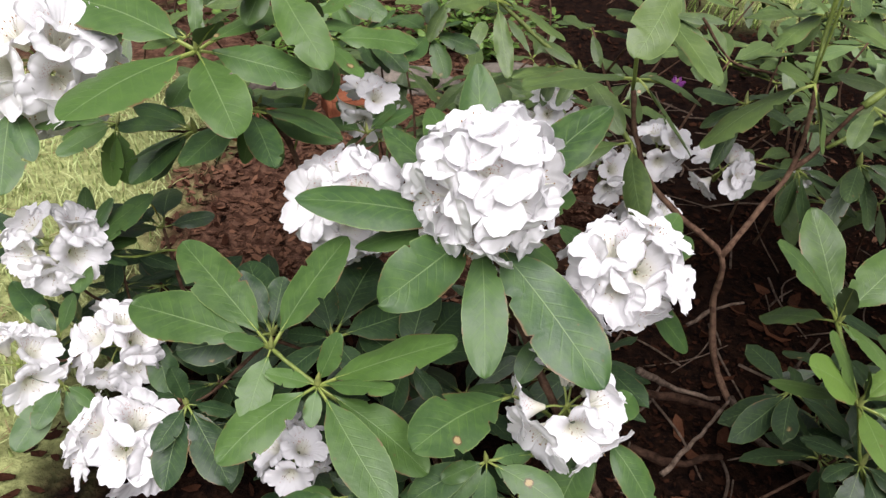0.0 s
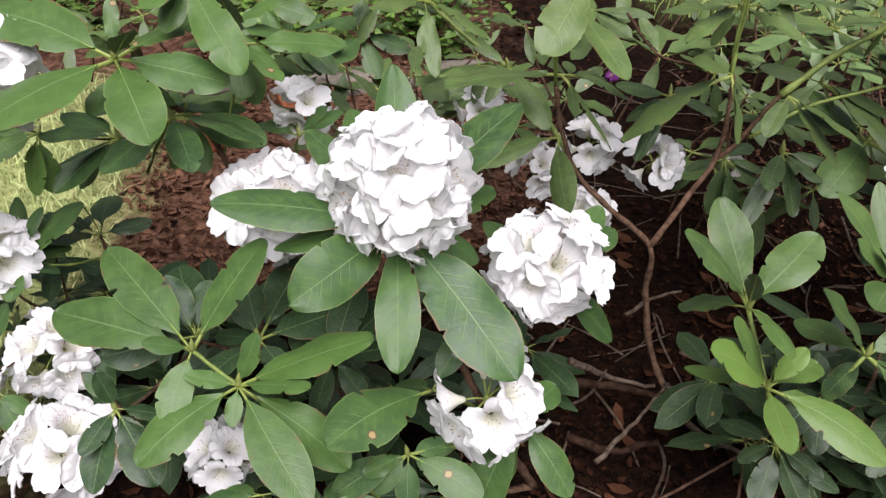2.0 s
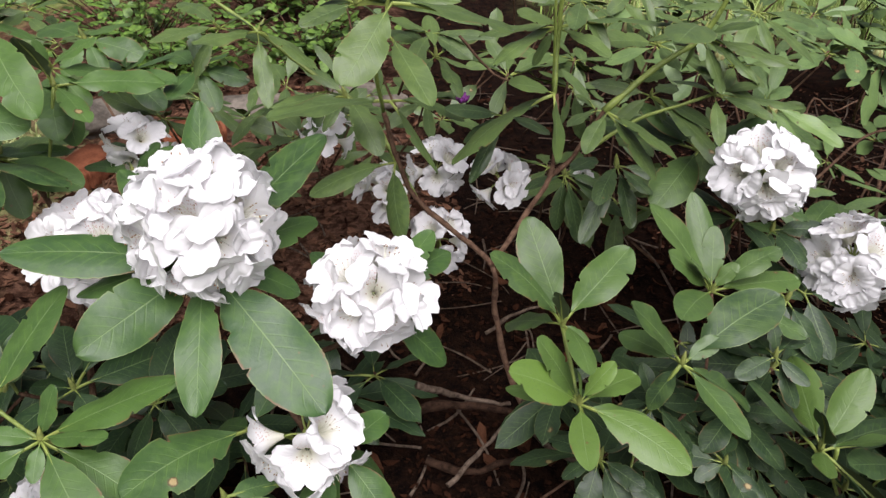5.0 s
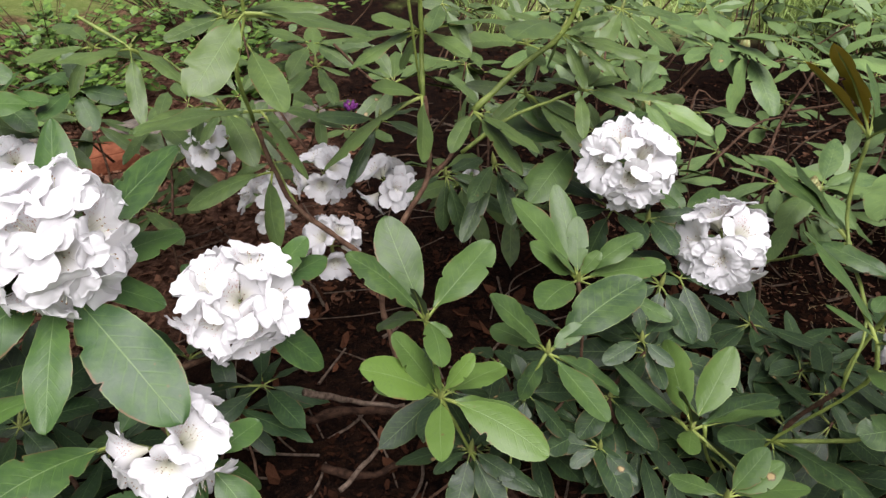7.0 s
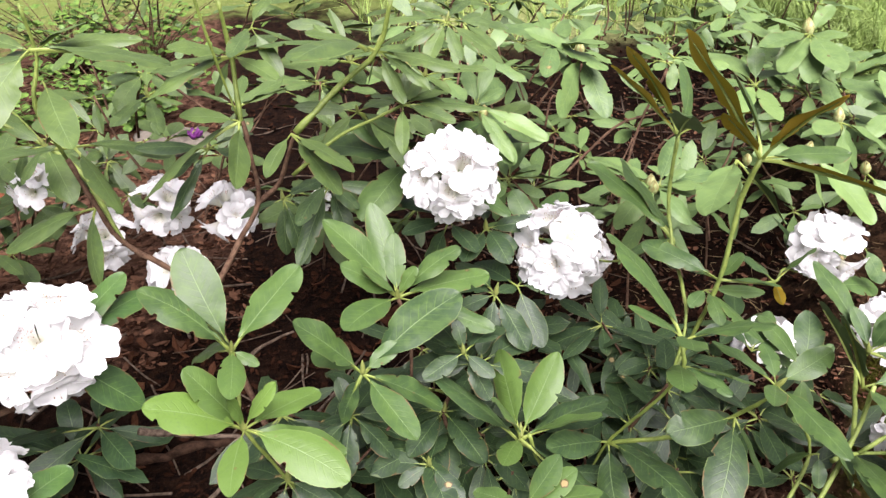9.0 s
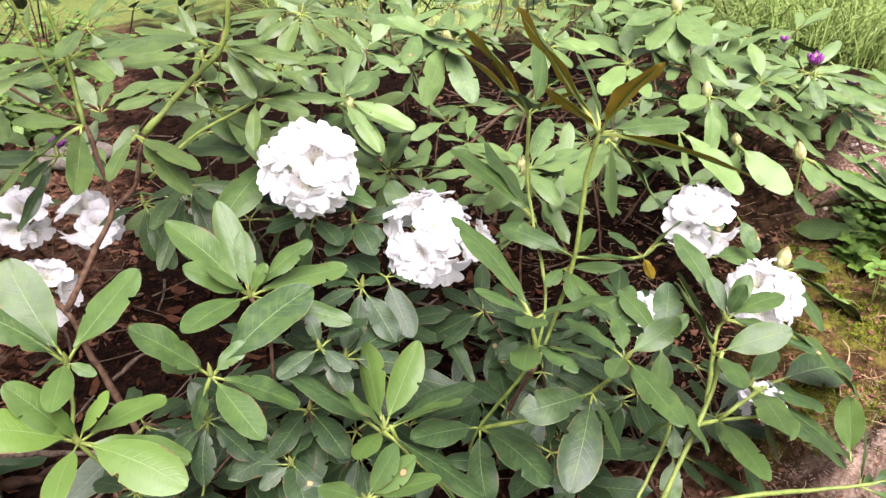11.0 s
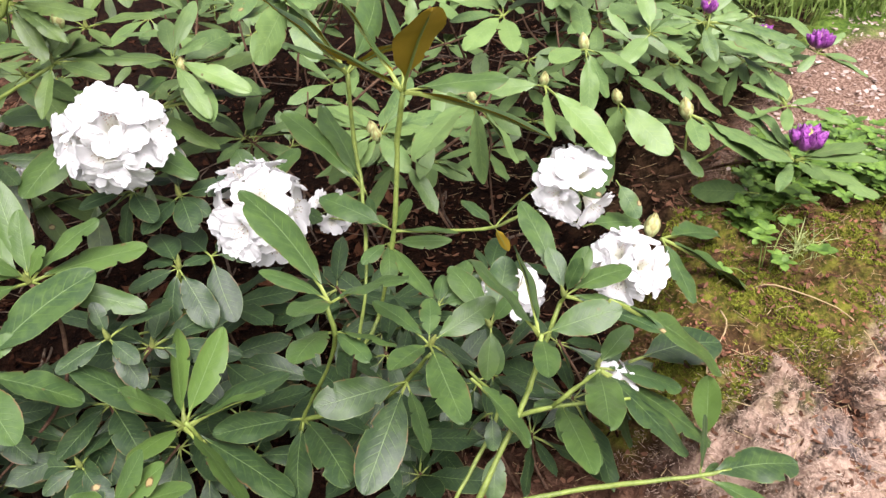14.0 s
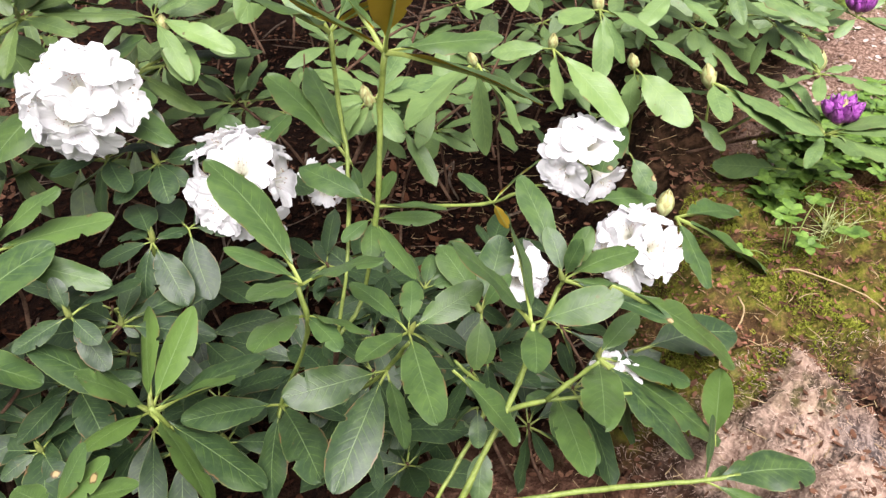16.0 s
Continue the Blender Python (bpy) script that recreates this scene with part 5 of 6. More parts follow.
whorl(mid, (0.928, 0.333, 0.143), [(-0.018, -0.102, 0.022, 0.28, 0.00), (0.007, -0.072, -0.016, 0.39, -0.45), (-0.036, -0.024, 0.026, 0.33, 0.00), (-0.021, -0.065, 0.016, 0.28, 0.00)])
whorl(mid, (0.825, 0.290, 0.252), [(0.042, -0.025, -0.070, 0.38, -0.25)])
whorl(mid, (0.842, 0.290, 0.205), [(-0.006, -0.019, -0.025, 0.46, 0.00), (-0.010, 0.033, -0.061, 0.31, -0.30)])
whorl(mid, (0.847, 0.288, 0.163), [(-0.016, -0.031, -0.033, 0.46, 0.00)])
whorl(mid, (1.132, 0.488, 0.180), [(0.103, -0.042, -0.075, 0.36, -0.40), (0.124, 0.051, -0.059, 0.28, 0.00), (-0.007, -0.084, -0.031, 0.39, -0.45)])
whorl(mid, (0.801, 0.552, 0.412), [(-0.066, 0.012, 0.094, 0.36, -0.80), (0.052, -0.040, 0.036, 0.34, 0.1), (-0.061, 0.051, 0.062, 0.42, -0.50)], brown=True)
whorl(mid, (0.801, 0.552, 0.412), [(0.059, 0.109, 0.035, 0.28, 0.90), (-0.062, -0.115, 0.073, 0.25, -0.25)])
whorl(mid, (0.827, 0.449, 0.431), [(-0.054, 0.077, 0.100, 0.35, -0.45), (0.005, -0.074, 0.088, 0.36, 0.15), (-0.071, -0.031, 0.063, 0.25, -0.55), (0.076, -0.119, -0.001, 0.25, -0.05)], brown=True)
whorl(mid, (0.827, 0.449, 0.431), [(0.091, -0.006, -0.002, 0.36, 0.05), (0.012, 0.086, 0.049, 0.25, 1.05)])
whorl(mid, (0.871, 0.365, 0.23), [(0.038, 0.055, 0.030, 0.44), (-0.018, 0.060, 0.030, 0.44), (-0.003, -0.023, -0.040, 0.44), (-0.012, 0.049, -0.010, 0.44), (0.027, 0.002, 0.030, 0.44), (-0.014, -0.026, -0.040, 0.44)])
whorl(mid, (0.945, 0.367, 0.242), [(0.001, 0.106, 0.040, 0.25), (0.070, 0.004, 0.010, 0.44), (0.056, -0.020, -0.015, 0.31, -0.1), (0.028, 0.012, 0.040, 0.42), (-0.001, 0.037, 0.030, 0.44), (0.073, -0.058, -0.020, 0.31, -0.2), (0.014, -0.001, 0.040, 0.44)])
whorl(mid, (1.003, 0.213, 0.143), [(0.088, -0.016, -0.003, 0.44, -0.15), (0.055, -0.052, -0.022, 0.30, -0.2), (0.030, 0.012, -0.012, 0.25, 0.4)])
whorl(mid, (1.003, 0.213, 0.143), [(0.010, 0.022, 0.050, 0.30, 0.9)], age_shade=0.5)
whorl(mid, (1.050, 0.262, 0.105), [(0.028, 0.048, 0.040, 0.46, -0.7)], young=0.7)
whorl(mid, (1.019, 0.358, 0.140), [(0.112, 0.002, -0.012, 0.46, 0.1)], age_shade=0.9)
whorl(mid, (0.972, 0.334, 0.255), [(0.126, -0.018, -0.120, 0.27, -0.05)])
whorl(mid, (0.571, 0.479, 0.204), [(-0.054, 0.044, 0.010, 0.44), (-0.078, 0.021, -0.010, 0.44), (-0.037, -0.038, -0.010, 0.44), (0.017, 0.039, 0.020, 0.44), (0.016, 0.087, -0.010, 0.44), (0.033, 0.048, -0.010, 0.44), (0.013, -0.009, -0.010, 0.44), (0.080, -0.032, -0.010, 0.36), (0.087, 0.054, -0.010, 0.36)], age_shade=1)
whorl(mid, (0.526, 0.452, 0.171), [(-0.093, 0.040, -0.010, 0.44), (-0.046, -0.044, -0.010, 0.44), (-0.032, -0.002, -0.010, 0.44), (0.036, 0.029, -0.010, 0.44), (0.053, -0.000, -0.010, 0.44), (0.026, -0.068, -0.010, 0.44)], age_shade=1)
whorl(mid, (0.499, 0.397, 0.159), [(-0.033, -0.012, -0.010, 0.44), (0.024, -0.042, -0.010, 0.44), (-0.032, 0.074, -0.010, 0.44), (0.021, 0.049, -0.010, 0.44), (-0.062, 0.022, -0.010, 0.44)], age_shade=1)
whorl(mid, (0.607, 0.546, 0.241), [(-0.034, 0.050, -0.020, 0.44), (0.022, -0.057, -0.040, 0.44), (-0.015, -0.036, -0.040, 0.44), (0.031, 0.024, -0.010, 0.44), (-0.021, 0.086, -0.010, 0.37), (-0.050, -0.007, -0.010, 0.44)], age_shade=1)
whorl(mid, (0.639, 0.564, 0.235), [(0.049, -0.008, -0.010, 0.44), (-0.031, 0.070, -0.010, 0.44), (0.011, -0.066, -0.040, 0.44), (0.041, 0.045, -0.010, 0.44)], age_shade=1)
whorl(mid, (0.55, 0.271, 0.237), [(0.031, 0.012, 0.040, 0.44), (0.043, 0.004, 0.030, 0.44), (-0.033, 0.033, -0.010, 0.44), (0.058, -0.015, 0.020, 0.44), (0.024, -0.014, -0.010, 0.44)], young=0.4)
whorl(mid, (0.639, 0.395, 0.114), [(-0.032, 0.079, -0.010, 0.44), (0.042, 0.070, -0.010, 0.44), (0.016, -0.037, -0.010, 0.44), (0.061, -0.011, -0.010, 0.44), (-0.024, -0.037, -0.010, 0.44)], age_shade=1)
whorl(mid, (0.743, 0.443, 0.107), [(-0.033, 0.073, -0.010, 0.44), (0.038, 0.049, -0.010, 0.44), (-0.025, -0.044, -0.010, 0.44), (0.025, -0.046, -0.010, 0.44), (0.021, 0.093, -0.010, 0.34)], age_shade=1)
whorl(mid, (0.62, 0.633, 0.274), [(-0.040, -0.049, -0.010, 0.44), (0.060, -0.015, 0.010, 0.44), (0.026, -0.039, -0.010, 0.44), (0.004, 0.040, 0.040, 0.44), (0.009, -0.066, -0.010, 0.44)], age_shade=1)
whorl(mid, (0.575, 0.636, 0.288), [(-0.025, -0.006, -0.070, 0.44), (0.046, 0.027, -0.010, 0.44), (-0.056, 0.002, -0.010, 0.44), (-0.071, 0.087, 0.009, 0.35), (0.019, -0.058, -0.010, 0.44)], age_shade=1)
whorl(mid, (0.799, 0.517, 0.303), [(-0.056, 0.119, 0.043, 0.29), (0.004, -0.006, -0.030, 0.44), (-0.015, 0.119, 0.043, 0.31, 0.6), (-0.035, 0.030, -0.030, 0.44)])
whorl(mid, (0.806, 0.438, 0.304), [(0.053, -0.025, 0.000, 0.37), (-0.053, 0.067, 0.010, 0.31), (-0.020, 0.063, -0.020, 0.38), (0.018, -0.002, 0.030, 0.44)])
whorl(mid, (0.929, 0.501, 0.238), [(-0.019, 0.048, 0.010, 0.38), (0.013, -0.008, -0.030, 0.38), (0.054, 0.012, 0.030, 0.38)], brown=True)
whorl(mid, (1.074, 0.567, 0.162), [(-0.039, 0.092, 0.060, 0.31, 0.6), (0.086, 0.007, -0.020, 0.44), (-0.007, 0.092, 0.030, 0.41), (0.081, 0.094, 0.037, 0.30)])
whorl(mid, (0.703, 0.683, 0.22), [(-0.015, 0.060, 0.040, 0.44), (0.066, -0.026, -0.030, 0.44), (-0.045, 0.061, -0.010, 0.44), (0.058, 0.054, 0.030, 0.44), (0.000, -0.047, -0.050, 0.44)])
whorl(mid, (0.55, 0.72, 0.331), [(-0.072, 0.042, 0.040, 0.44), (0.084, -0.002, 0.040, 0.44), (0.081, -0.052, -0.010, 0.42), (0.093, -0.108, -0.030, 0.28), (0.048, -0.036, 0.040, 0.44), (-0.102, 0.069, 0.000, 0.44), (-0.077, -0.083, -0.030, 0.43)])
whorl(back, (0.129, 0.782, 0.364), [(-0.084, -0.039, 0.000, 0.35), (0.039, -0.093, -0.030, 0.42), (0.016, -0.014, 0.020, 0.44), (-0.046, 0.031, 0.020, 0.44), (-0.027, -0.036, -0.030, 0.44)])
whorl(back, (0.024, 0.832, 0.422), [(-0.059, -0.078, 0.010, 0.44), (0.018, -0.085, -0.060, 0.29), (0.072, -0.090, -0.010, 0.30), (-0.030, -0.024, 0.030, 0.44), (0.033, -0.024, 0.030, 0.44)])
whorl(back, (0.177, 0.665, 0.512), [(-0.047, -0.087, -0.049, 0.54, -0.35), (0.121, 0.008, -0.027, 0.53, -0.15)])
whorl(back, (0.174, 0.686, 0.474), [(0.038, -0.104, -0.031, 0.39, 0.00)])
whorl(back, (0.178, 0.712, 0.391), [(0.048, -0.083, -0.044, 0.49, -0.80), (0.089, 0.041, -0.041, 0.49, 0.00), (-0.129, -0.038, -0.006, 0.51, 0.20)])
whorl(back, (0.184, 0.700, 0.321), [(0.007, -0.088, -0.048, 0.50, 0.90), (-0.096, -0.022, -0.032, 0.51, 0.00)])
whorl(back, (0.354, 0.692, 0.412), [(-0.010, -0.082, -0.040, 0.50, -1.00), (-0.057, -0.028, 0.021, 0.51, -0.30), (-0.110, -0.037, -0.069, 0.54, 0.45)])
whorl(back, (0.407, 0.662, 0.405), [(-0.031, -0.044, -0.028, 0.50, 0.20), (0.043, -0.062, -0.048, 0.51, -0.30), (0.057, -0.067, -0.020, 0.51, -0.35)])
whorl(back, (0.495, 0.677, 0.486), [(-0.083, -0.132, 0.036, 0.39, 0.00)])
whorl(bud, (0.785, 0.787, 0.423), [(-0.068, -0.023, -0.017, 0.41, 0.25), (-0.058, -0.087, -0.045, 0.40, -1.05), (0.010, -0.081, -0.056, 0.41, 0.05), (-0.070, 0.024, 0.030, 0.41, -0.25)])
whorl(back, (0.355, 0.725, 0.473), [(0.109, -0.047, 0.020, 0.25), (-0.056, -0.061, 0.030, 0.44), (-0.085, -0.008, -0.010, 0.40), (0.045, -0.060, -0.010, 0.44), (-0.023, -0.011, -0.040, 0.44), (-0.081, -0.092, -0.010, 0.25), (0.056, 0.081, -0.005, 0.33)])
whorl(back, (0.51, 0.708, 0.473), [(-0.078, -0.056, 0.040, 0.38), (0.033, -0.048, 0.030, 0.44), (0.049, -0.056, -0.030, 0.29), (0.023, -0.037, -0.050, 0.40), (0.081, -0.052, -0.010, 0.38), (-0.053, 0.011, -0.010, 0.44), (-0.011, 0.005, -0.040, 0.44)])
whorl(back, (0.534, 0.69, 0.415), [(-0.013, -0.067, -0.030, 0.31), (0.054, 0.008, 0.010, 0.44), (0.010, 0.025, 0.030, 0.44), (-0.026, 0.060, -0.010, 0.44), (0.102, -0.010, -0.010, 0.30), (0.052, -0.040, -0.010, 0.44)])
whorl(back, (-0.024, 0.857, 0.416), [(-0.068, -0.059, 0.000, 0.44), (0.064, -0.021, -0.010, 0.44), (0.058, -0.009, 0.030, 0.44), (-0.063, 0.080, 0.003, 0.39), (-0.028, -0.035, -0.050, 0.44)])
whorl(back, (0.104, 0.806, 0.36), [(-0.086, -0.035, -0.020, 0.35), (-0.014, -0.033, -0.040, 0.44), (0.051, -0.045, -0.010, 0.44), (-0.033, 0.051, 0.020, 0.44)])
whorl(back, (0.239, 0.854, 0.389), [(0.066, 0.089, -0.000, 0.38), (-0.036, -0.068, -0.010, 0.37), (0.022, -0.103, -0.010, 0.25), (-0.057, 0.093, -0.002, 0.39), (0.042, -0.013, -0.010, 0.44), (-0.003, 0.100, 0.019, 0.32)])
whorl(back, (0.312, 0.737, 0.363), [(-0.045, -0.071, -0.050, 0.25), (-0.047, -0.011, -0.030, 0.44), (0.050, -0.026, -0.010, 0.44), (-0.074, -0.028, 0.020, 0.44), (0.049, 0.055, -0.010, 0.44)], age_shade=1)
whorl(back, (0.389, 0.718, 0.297), [(0.019, -0.044, -0.070, 0.44), (-0.004, -0.017, -0.070, 0.44), (-0.051, -0.021, -0.010, 0.44), (0.048, -0.012, -0.010, 0.44), (0.075, -0.031, -0.040, 0.44), (0.057, 0.062, -0.010, 0.41)], age_shade=1)
whorl(back, (0.444, 0.698, 0.321), [(0.028, -0.051, -0.010, 0.44), (-0.042, -0.073, -0.010, 0.38), (0.017, -0.044, -0.060, 0.44), (0.067, -0.012, -0.010, 0.44), (-0.047, -0.061, -0.070, 0.32)], age_shade=1)
whorl(back, (0.49, 0.757, 0.384), [(0.061, -0.129, -0.040, 0.25), (-0.074, 0.008, 0.010, 0.44), (0.052, 0.053, -0.010, 0.44), (-0.046, -0.024, -0.030, 0.44), (0.024, -0.016, -0.040, 0.44), (0.054, -0.072, -0.010, 0.37)])
whorl(back, (0.14, 0.807, 0.466), [(-0.085, 0.035, 0.020, 0.44), (0.119, -0.014, 0.010, 0.34), (0.142, -0.037, -0.010, 0.25), (-0.042, 0.019, -0.010, 0.44), (0.069, -0.044, 0.040, 0.44), (-0.060, -0.053, -0.010, 0.44)])
whorl(back, (0.604, 0.78, 0.31), [(-0.005, 0.045, 0.030, 0.44), (0.066, -0.069, -0.030, 0.37), (0.143, 0.040, -0.014, 0.44), (0.036, -0.014, -0.030, 0.44), (0.136, 0.057, 0.030, 0.39)])
whorl(back, (-0.268, 0.727, 0.303), [(0.029, 0.077, -0.010, 0.44), (0.078, 0.095, -0.010, 0.35), (-0.081, 0.073, 0.012, 0.31), (0.027, 0.020, 0.040, 0.44)])
whorl(bud, (0.849, 0.65, 0.293), [(-0.057, 0.080, 0.010, 0.42), (0.034, 0.000, 0.020, 0.44), (0.053, -0.007, -0.010, 0.44), (-0.056, 0.011, 0.000, 0.44), (0.059, 0.076, 0.030, 0.32), (-0.045, -0.024, -0.030, 0.44)])
whorl(bud, (1.239, 0.616, 0.261), [(-0.024, -0.070, -0.014, 0.43, -0.10), (-0.065, 0.046, 0.045, 0.44, 0.20), (0.048, -0.084, -0.037, 0.44, -0.15), (0.077, -0.109, -0.032, 0.41, -0.30)])
whorl(bud, (1.157, 0.650, 0.277), [(0.026, -0.087, -0.036, 0.46, 0.45), (-0.005, -0.006, -0.057, 0.51, 0.00)])
whorl(bud, (1.049, 0.640, 0.322), [(0.048, -0.086, -0.061, 0.42, 0.05), (-0.025, -0.074, -0.032, 0.43, -0.95), (-0.062, 0.028, -0.007, 0.44, -0.35)])
whorl(bud, (1.124, 0.686, 0.339), [(-0.063, -0.034, 0.004, 0.51, -0.05), (0.066, -0.023, -0.036, 0.43, 0.00), (0.023, -0.027, -0.058, 0.44, 0.10), (0.031, 0.090, 0.027, 0.31, 0.00), (-0.013, -0.042, -0.067, 0.42, -0.35)])
whorl(bud, (0.970, 0.673, 0.307), [(0.013, -0.103, -0.040, 0.42, -0.90), (-0.105, -0.111, -0.008, 0.36, 0.45), (0.001, -0.033, -0.103, 0.43, -0.60)])
whorl(bud, (1.319, 0.552, 0.161), [(-0.045, 0.076, -0.027, 0.43, -0.65)], age_shade=0.5)
whorl(bud, (1.217, 0.606, 0.228), [(0.028, -0.032, -0.038, 0.43, 0.20)])
whorl(bud, (1.122, 0.581, 0.209), [(0.020, -0.030, -0.043, 0.51, 0.55)], age_shade=0.4)
whorl(bud, (0.641, 0.808, 0.350), [(0.091, -0.044, -0.035, 0.43, 0.00), (0.028, -0.122, -0.025, 0.31, 0.00), (-0.053, -0.110, 0.055, 0.31, -0.10), (0.069, 0.060, 0.010, 0.44, 0.60)])
whorl(bud, (1.15, 0.819, 0.417), [(-0.105, -0.037, -0.002, 0.31), (-0.061, 0.012, 0.020, 0.44), (0.047, 0.027, 0.030, 0.44), (-0.050, -0.086, -0.040, 0.37), (-0.027, -0.111, -0.017, 0.42), (-0.083, -0.066, -0.029, 0.36)])
whorl(bud, (0.844, 0.653, 0.293), [(-0.063, 0.075, 0.010, 0.38), (0.052, -0.036, 0.010, 0.44), (0.083, 0.001, 0.010, 0.44), (-0.049, -0.012, -0.030, 0.44), (0.017, -0.068, -0.020, 0.44), (-0.066, -0.042, -0.030, 0.44)])
whorl(bud, (1.242, 0.726, 0.328), [(0.007, 0.113, 0.007, 0.44), (0.036, -0.050, -0.030, 0.44), (0.014, -0.025, 0.030, 0.44), (-0.059, -0.035, -0.020, 0.44), (0.062, 0.002, -0.010, 0.44), (0.012, 0.054, 0.040, 0.44)])
whorl(bud, (1.054, 0.784, 0.361), [(-0.009, 0.111, 0.011, 0.44), (-0.078, -0.074, -0.011, 0.35), (0.086, 0.057, -0.004, 0.44), (-0.027, -0.100, -0.010, 0.31), (0.021, 0.046, 0.040, 0.44), (-0.062, 0.035, -0.010, 0.44)])
whorl(bud, (0.757, 0.811, 0.43), [(-0.038, 0.100, 0.001, 0.43), (0.040, -0.070, 0.020, 0.44), (-0.041, -0.088, -0.010, 0.30), (0.015, -0.040, -0.040, 0.44), (0.041, -0.082, -0.010, 0.40), (-0.020, 0.015, 0.040, 0.44)])
whorl(bud, (1.141, 0.865, 0.393), [(-0.080, -0.048, -0.010, 0.43), (0.019, -0.066, -0.010, 0.44), (-0.014, -0.031, -0.040, 0.44), (0.042, -0.080, 0.030, 0.44), (-0.084, -0.018, 0.030, 0.44)])
whorl(bud, (0.943, 0.823, 0.396), [(-0.013, 0.103, -0.002, 0.44), (0.035, -0.035, -0.010, 0.44), (-0.008, -0.019, -0.040, 0.44), (0.028, -0.013, 0.030, 0.44), (0.073, -0.026, -0.010, 0.44)])
whorl(front, (-0.207, 0.681, 0.475), [(-0.052, 0.015, 0.020, 0.44), (0.025, 0.009, 0.030, 0.44), (0.038, 0.013, -0.020, 0.44), (-0.015, -0.041, -0.040, 0.44), (0.072, -0.101, -0.050, 0.30), (-0.023, -0.063, -0.010, 0.44)], young=0.5)
whorl(front, (-0.183, 0.742, 0.407), [(-0.051, -0.017, -0.020, 0.44), (0.030, -0.092, -0.040, 0.36), (0.051, 0.007, 0.030, 0.44), (0.070, -0.002, -0.010, 0.44), (-0.011, 0.002, 0.030, 0.44), (0.044, -0.032, -0.030, 0.44)], young=0.5)
whorl(front, (-0.146, 0.874, 0.348), [(0.046, 0.009, -0.010, 0.44), (-0.024, -0.048, -0.010, 0.44), (0.031, -0.034, -0.030, 0.44), (-0.003, 0.011, 0.040, 0.44), (-0.061, 0.039, -0.010, 0.44), (0.057, 0.011, 0.020, 0.44)])
whorl(front, (-0.13, 0.799, 0.378), [(0.067, -0.018, 0.000, 0.44), (0.038, 0.001, 0.030, 0.44), (0.036, -0.012, -0.040, 0.44), (0.057, -0.054, -0.020, 0.38)])
whorl(front, (-0.052, 0.839, 0.371), [(-0.047, 0.076, -0.010, 0.44), (0.039, -0.006, 0.020, 0.44), (0.025, -0.037, -0.040, 0.44), (-0.023, -0.069, -0.010, 0.39), (0.063, -0.013, -0.010, 0.44), (-0.004, 0.024, 0.040, 0.44)])
whorl(bud, (1.319, 0.723, 0.333), [(0.060, -0.113, -0.026, 0.31, 0.1), (0.057, -0.016, 0.007, 0.32), (0.092, -0.095, -0.017, 0.31, -0.1), (-0.046, 0.009, -0.020, 0.44), (-0.014, -0.059, -0.032, 0.30), (-0.048, 0.081, 0.008, 0.41), (0.061, 0.018, 0.035, 0.31), (-0.078, 0.050, -0.021, 0.31, -0.3)])
whorl(bud, (1.306, 0.761, 0.263), [(-0.027, -0.041, -0.013, 0.44), (0.038, -0.063, -0.011, 0.44), (-0.038, 0.055, 0.019, 0.44), (0.015, -0.106, -0.040, 0.31, -0.4), (-0.048, -0.004, -0.016, 0.44), (-0.013, -0.072, -0.026, 0.29)])
whorl(bud, (1.376, 0.698, 0.28), [(0.003, -0.082, -0.034, 0.31, -0.3), (0.039, -0.042, -0.011, 0.44), (-0.019, -0.036, -0.017, 0.44), (-0.032, 0.069, 0.016, 0.38), (0.062, -0.023, 0.011, 0.32), (-0.049, -0.042, -0.043, 0.31, 0.8)])
whorl(bud, (1.366, 0.589, 0.26), [(0.032, -0.069, -0.002, 0.44), (-0.012, 0.083, 0.037, 0.31, 0.2), (-0.036, -0.046, -0.007, 0.31), (0.038, -0.005, 0.005, 0.44), (0.019, 0.050, 0.018, 0.44), (-0.028, 0.057, 0.011, 0.31), (-0.050, 0.006, -0.013, 0.36)])
whorl(bud, (1.34, 0.53, 0.217), [(0.051, -0.053, 0.033, 0.44), (0.042, -0.080, 0.030, 0.31), (0.013, -0.118, 0.008, 0.31, -0.1), (-0.030, 0.101, 0.036, 0.31, 0.3), (-0.030, 0.050, 0.014, 0.31, -0.1), (-0.062, 0.108, 0.009, 0.31, 0.1), (-0.050, 0.044, 0.003, 0.31), (-0.016, -0.073, 0.013, 0.31, 0.1), (-0.005, 0.084, 0.037, 0.31, 0.3), (-0.059, -0.046, -0.008, 0.25)])
whorl(bud, (1.599, 0.789, 0.223), [(0.024, -0.083, -0.014, 0.33), (-0.037, 0.065, 0.010, 0.33), (0.003, 0.082, 0.033, 0.31, 0.1), (0.037, -0.043, -0.005, 0.39), (-0.045, -0.013, -0.020, 0.37), (0.049, 0.006, 0.023, 0.34)])
whorl(bud, (1.513, 0.804, 0.243), [(-0.026, 0.068, 0.016, 0.31, -0.1), (0.043, -0.005, 0.013, 0.39), (0.002, -0.054, -0.016, 0.34), (-0.038, -0.005, -0.019, 0.44)])
whorl(back, (0.485, 0.762, 0.445), [(-0.085, -0.042, 0.015, 0.44), (0.009, -0.055, -0.009, 0.44), (0.104, -0.074, -0.040, 0.31, 0.1), (0.078, 0.020, 0.005, 0.36), (0.042, 0.034, 0.006, 0.44), (-0.036, 0.036, 0.035, 0.40), (-0.015, 0.051, 0.048, 0.25)])
